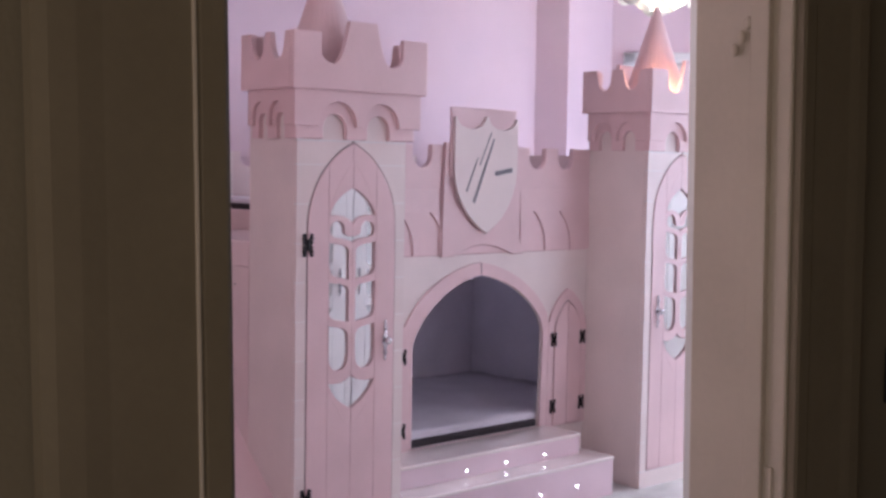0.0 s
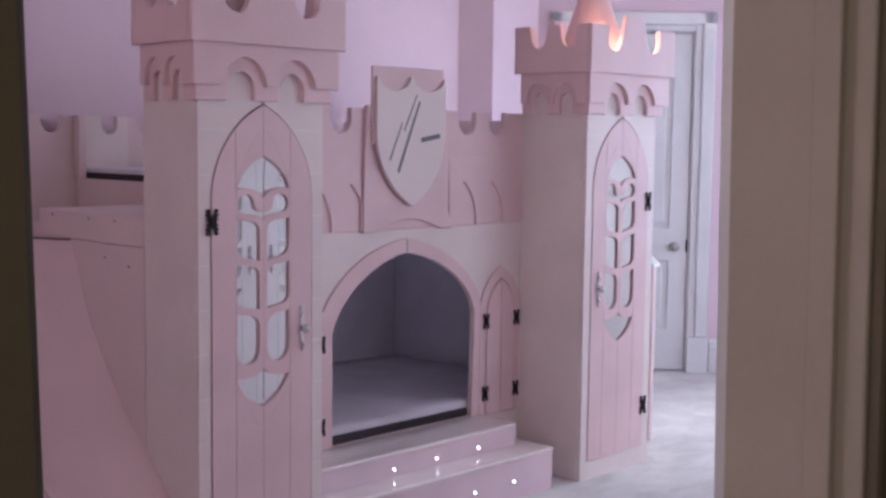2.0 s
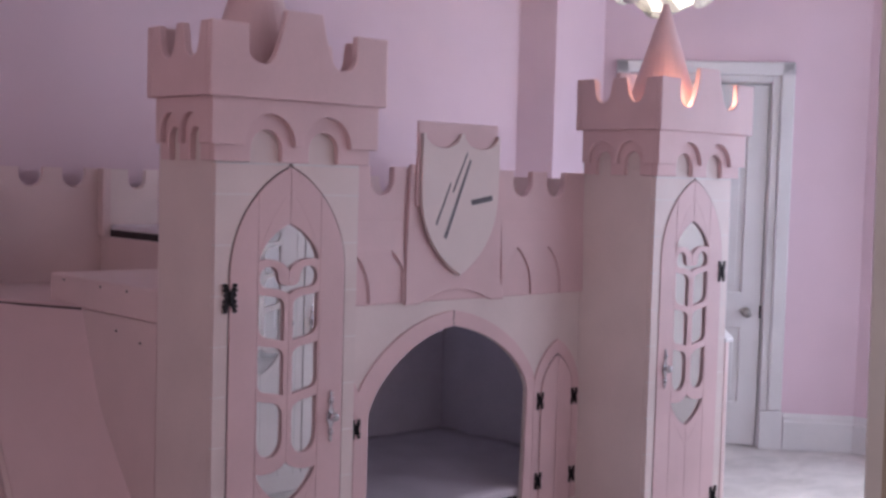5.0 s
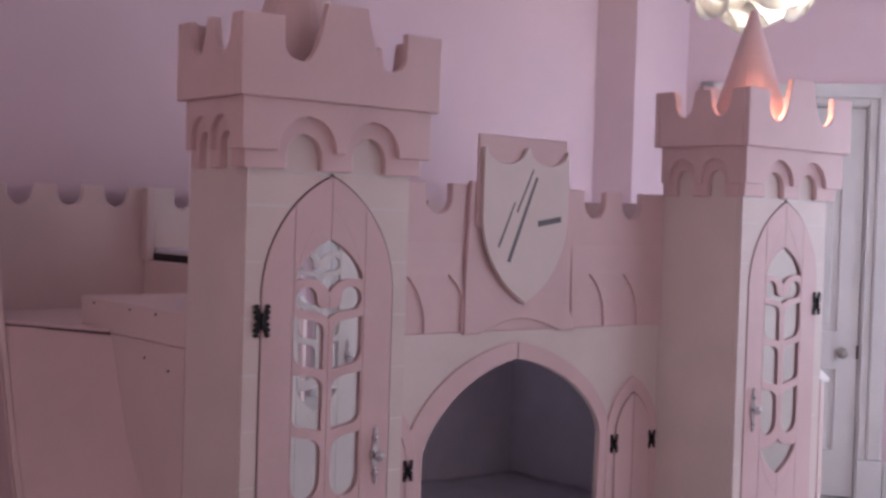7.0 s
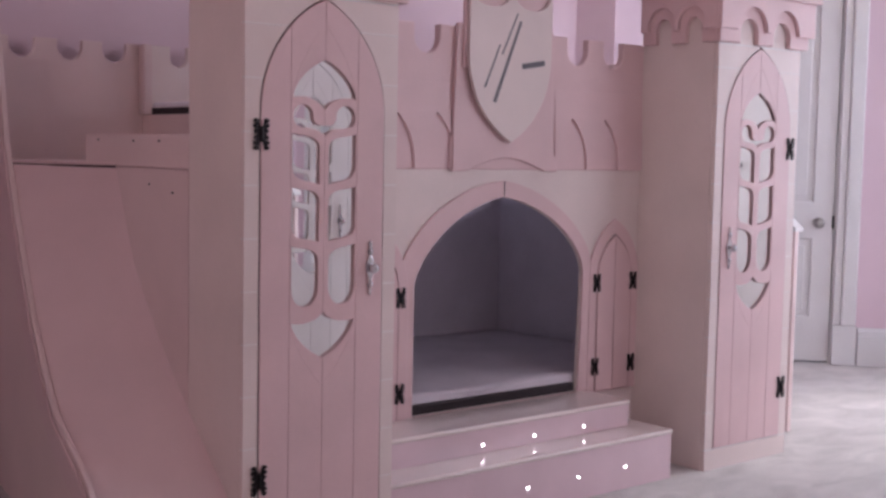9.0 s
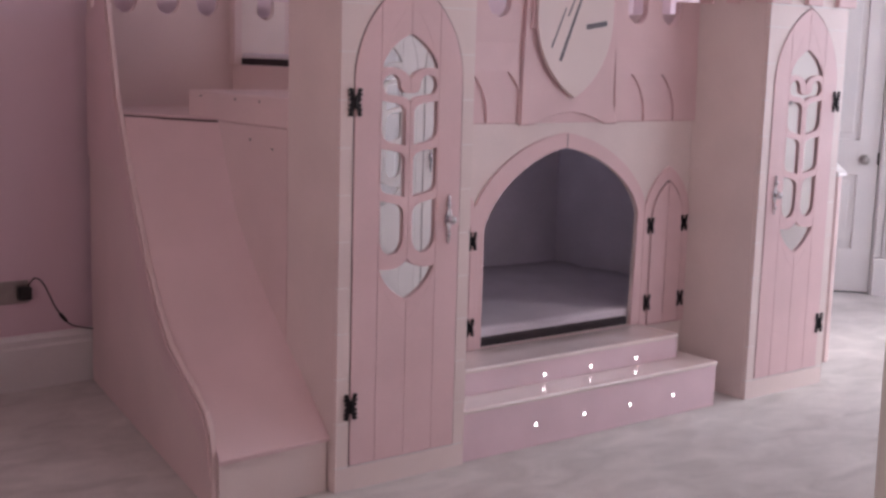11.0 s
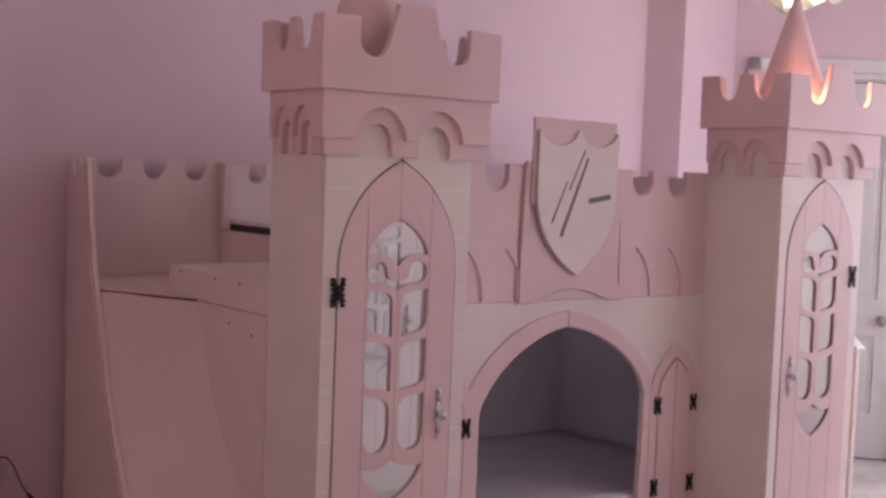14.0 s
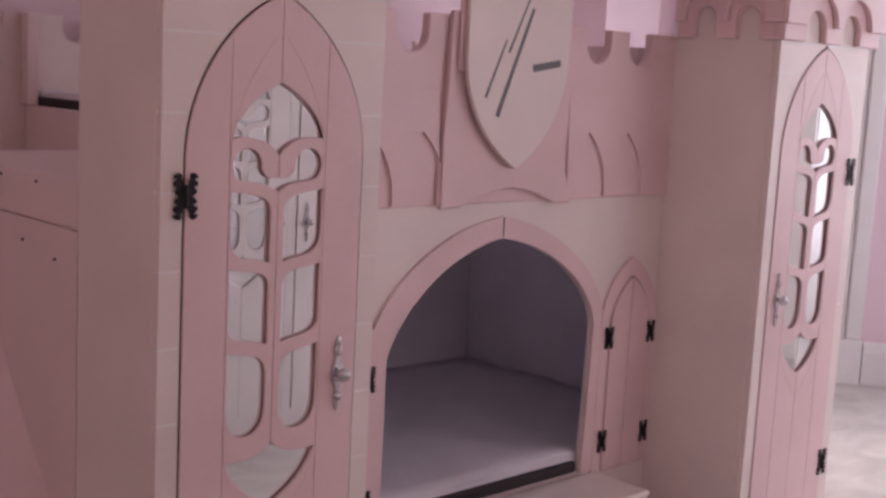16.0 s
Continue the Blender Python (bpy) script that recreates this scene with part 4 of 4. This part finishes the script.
bm = bmesh.new()
vs = [bm.verts.new(p) for p in ((sx_out(0.04), 0.04, FLOOR), (-1.178, 0.04, FLOOR), (-1.178, 0.04, 0.139), (sx_out(0.04), 0.04, 0.139))]
bm.faces.new(vs)
ret = bmesh.ops.extrude_face_region(bm, geom=bm.faces[:])
bmesh.ops.translate(bm, verts=[v for v in ret["geom"] if isinstance(v, bmesh.types.BMVert)], vec=(0, 0.02, 0))
part("end_board", local(slide, bm), CREAM, slide, "cream end board")
part("inner_wall", local(slide, box(-1.172, -1.150, 0.292, 0.962, FLOOR, 1.029)), SIDE, slide, "pale pink board between slide and tower")
mm = Matrix(((0, 1, 0, 0), (1, 0, 0, 0), (0, 0, 1, 0), (0, 0, 0, 1)))
part("platform", local(slide, slab([(-1.352, 1.096), (-1.175, 0.744), (-1.175, 0.962), (-0.724, 0.962), (-0.724, 1.499), (-1.29, 1.499)], 1.022, 1.040)), SLIDE, slide, bevel=0.003)
# dark strip paints the shadow line where the chute meets the platform
part("joint", local(slide, slab([(-1.352, 1.088), (-1.1755, 0.736), (-1.1755, 0.743), (-1.352, 1.095)], 1.026, 1.0325)), GAP, slide, "dark strip for the shaded gap between chute and platform")

# stair side beside the far tower
stair = thing("stair_side", (1.5, 0.3, 0), "pale pink stair side board with white coping", "stair side")
part("board", local(stair, box(1.47, 1.495, 0.20, 1.1, FLOOR, 0.80)), SIDE, stair, bevel=0.003)
cope = plate([(0.19, 0.80), (0.19, 0.815), (0.26, 0.87), (1.1, 0.87), (1.1, 0.80)], [], 1.455, 1.512, mm)
part("coping", local(stair, cope), WHITE, stair, "white gloss coping", bevel=0.003)
part("rail_block", local(stair, box(1.40, 1.47, 0.22, 0.26, 0.28, 0.30)), WHITE, stair, bevel=0.003)

# socket, plug and cable on the back wall
SY = 1.46 + (NA[1] - 1.46) * (3.6 - 1.58) / (NA[0] + 3.6)
socket = thing("wall_socket", (-1.60, SY - 0.001, 0.355), "brushed metal double wall socket", "socket")
part("plate", box(-0.073, 0.073, -0.008, 0, -0.043, 0.043), METAL_PLATE, socket, bevel=0.003)
for dx in (-0.02, -0.055):
    part("rocker_switch", box(dx - 0.006, dx + 0.006, -0.012, -0.008, 0.012, 0.032), METAL_PLATE, socket)
plug = thing("plug", (-1.548, SY - 0.010, 0.352), "black plug in the wall socket", "plug")
bm = box(-0.024, 0.024, -0.035, 0, -0.026, 0.026)
part("body", bm, PLASTIC, plug, bevel=0.008)
cable = thing("cable", (-1.55, SY - 0.04, 0.3), "thin dark cable hanging to the skirting", "cable")
pts = [Vector((-1.545, SY - 0.045, 0.375)), Vector((-1.52, SY - 0.05, 0.41)), Vector((-1.485, SY - 0.05, 0.385)), Vector((-1.44, SY - 0.045, 0.29)), Vector((-1.39, SY - 0.04, 0.225)), Vector((-1.35, SY - 0.03, 0.205)), Vector((-1.27, SY - 0.03, 0.185))]
dense = []
for i in range(len(pts) - 1):
    p0, p1, p2, p3 = pts[max(i - 1, 0)], pts[i], pts[i + 1], pts[min(i + 2, len(pts) - 1)]
    for k in range(5):
        u = k / 5
        dense.append(0.5 * ((2 * p1) + (p2 - p0) * u + (2 * p0 - 5 * p1 + 4 * p2 - p3) * u * u + (3 * p1 - p0 - 3 * p2 + p3) * u ** 3) - cable.location)
run(dense, 0.0028, "cord", PLASTIC, cable)
part("inline_switch", local(cable, tube((-1.425, SY - 0.045, 0.266), (-1.40, SY - 0.042, 0.236), 0.007)), PLASTIC, cable)

# pendant lamp
pendant = thing("pendant_lamp", (1.74, 0.79, 2.58), "round pendant lamp of pale translucent shell petals", "pendant lamp")
random.seed(7)
count = 52
for i in range(count):
    zf = 1 - 2 * (i + 0.5) / count
    ang = i * 2.39996
    rr = math.sqrt(1 - zf * zf)
    d = Vector((rr * math.cos(ang), rr * math.sin(ang), zf))
    bm = bmesh.new()
    bmesh.ops.create_grid(bm, x_segments=8, y_segments=8, size=1.0)
    for v in bm.verts:
        u, w = v.co.x, v.co.y
        v.co.x, v.co.y = 0.115 * u * math.sqrt(1 - w * w / 2), 0.115 * w * math.sqrt(1 - u * u / 2)
        v.co.z = -2.0 * (v.co.x ** 2) + 0.8 * v.co.y ** 2
    ret = bmesh.ops.extrude_face_region(bm, geom=bm.faces[:])
    bmesh.ops.translate(bm, verts=[v for v in ret["geom"] if isinstance(v, bmesh.types.BMVert)], vec=(0, 0, 0.003))
    q = d.to_track_quat("Z", "Y").to_matrix().to_4x4()
    tilt = Matrix.Rotation(random.uniform(-0.6, 0.6), 4, "X") @ Matrix.Rotation(random.uniform(0, 3), 4, "Z")
    bmesh.ops.transform(bm, matrix=Matrix.Translation(d * 0.29) @ q @ tilt, verts=bm.verts)
    part("petal", bm, PETAL, pendant, smooth=True)
part("stem", tube((0, 0, 0.0), (0, 0, ROOM_TOP - 2.58), 0.006), CHROME, pendant)
part("bulb", ball((0, 0, 0.06), 0.03), BULB, pendant, "warm glowing bulb", smooth=True)
part("canopy", tube((0, 0, ROOM_TOP - 2.61), (0, 0, ROOM_TOP - 2.58), 0.05), CHROME, pendant, bevel=0.003)

# lettering bars on the shield
for p, q, w0, w1 in (((-0.075, 1.255), (0.035, 1.52), 0.0065, 0.004), ((-0.118, 1.30), (-0.055, 1.44), 0.0035, 0.002), ((-0.045, 1.41), (0.02, 1.545), 0.003, 0.002), ((0.045, 1.375), (0.145, 1.392), 0.009, 0.009)):
    bar(p, q, w0, w1)
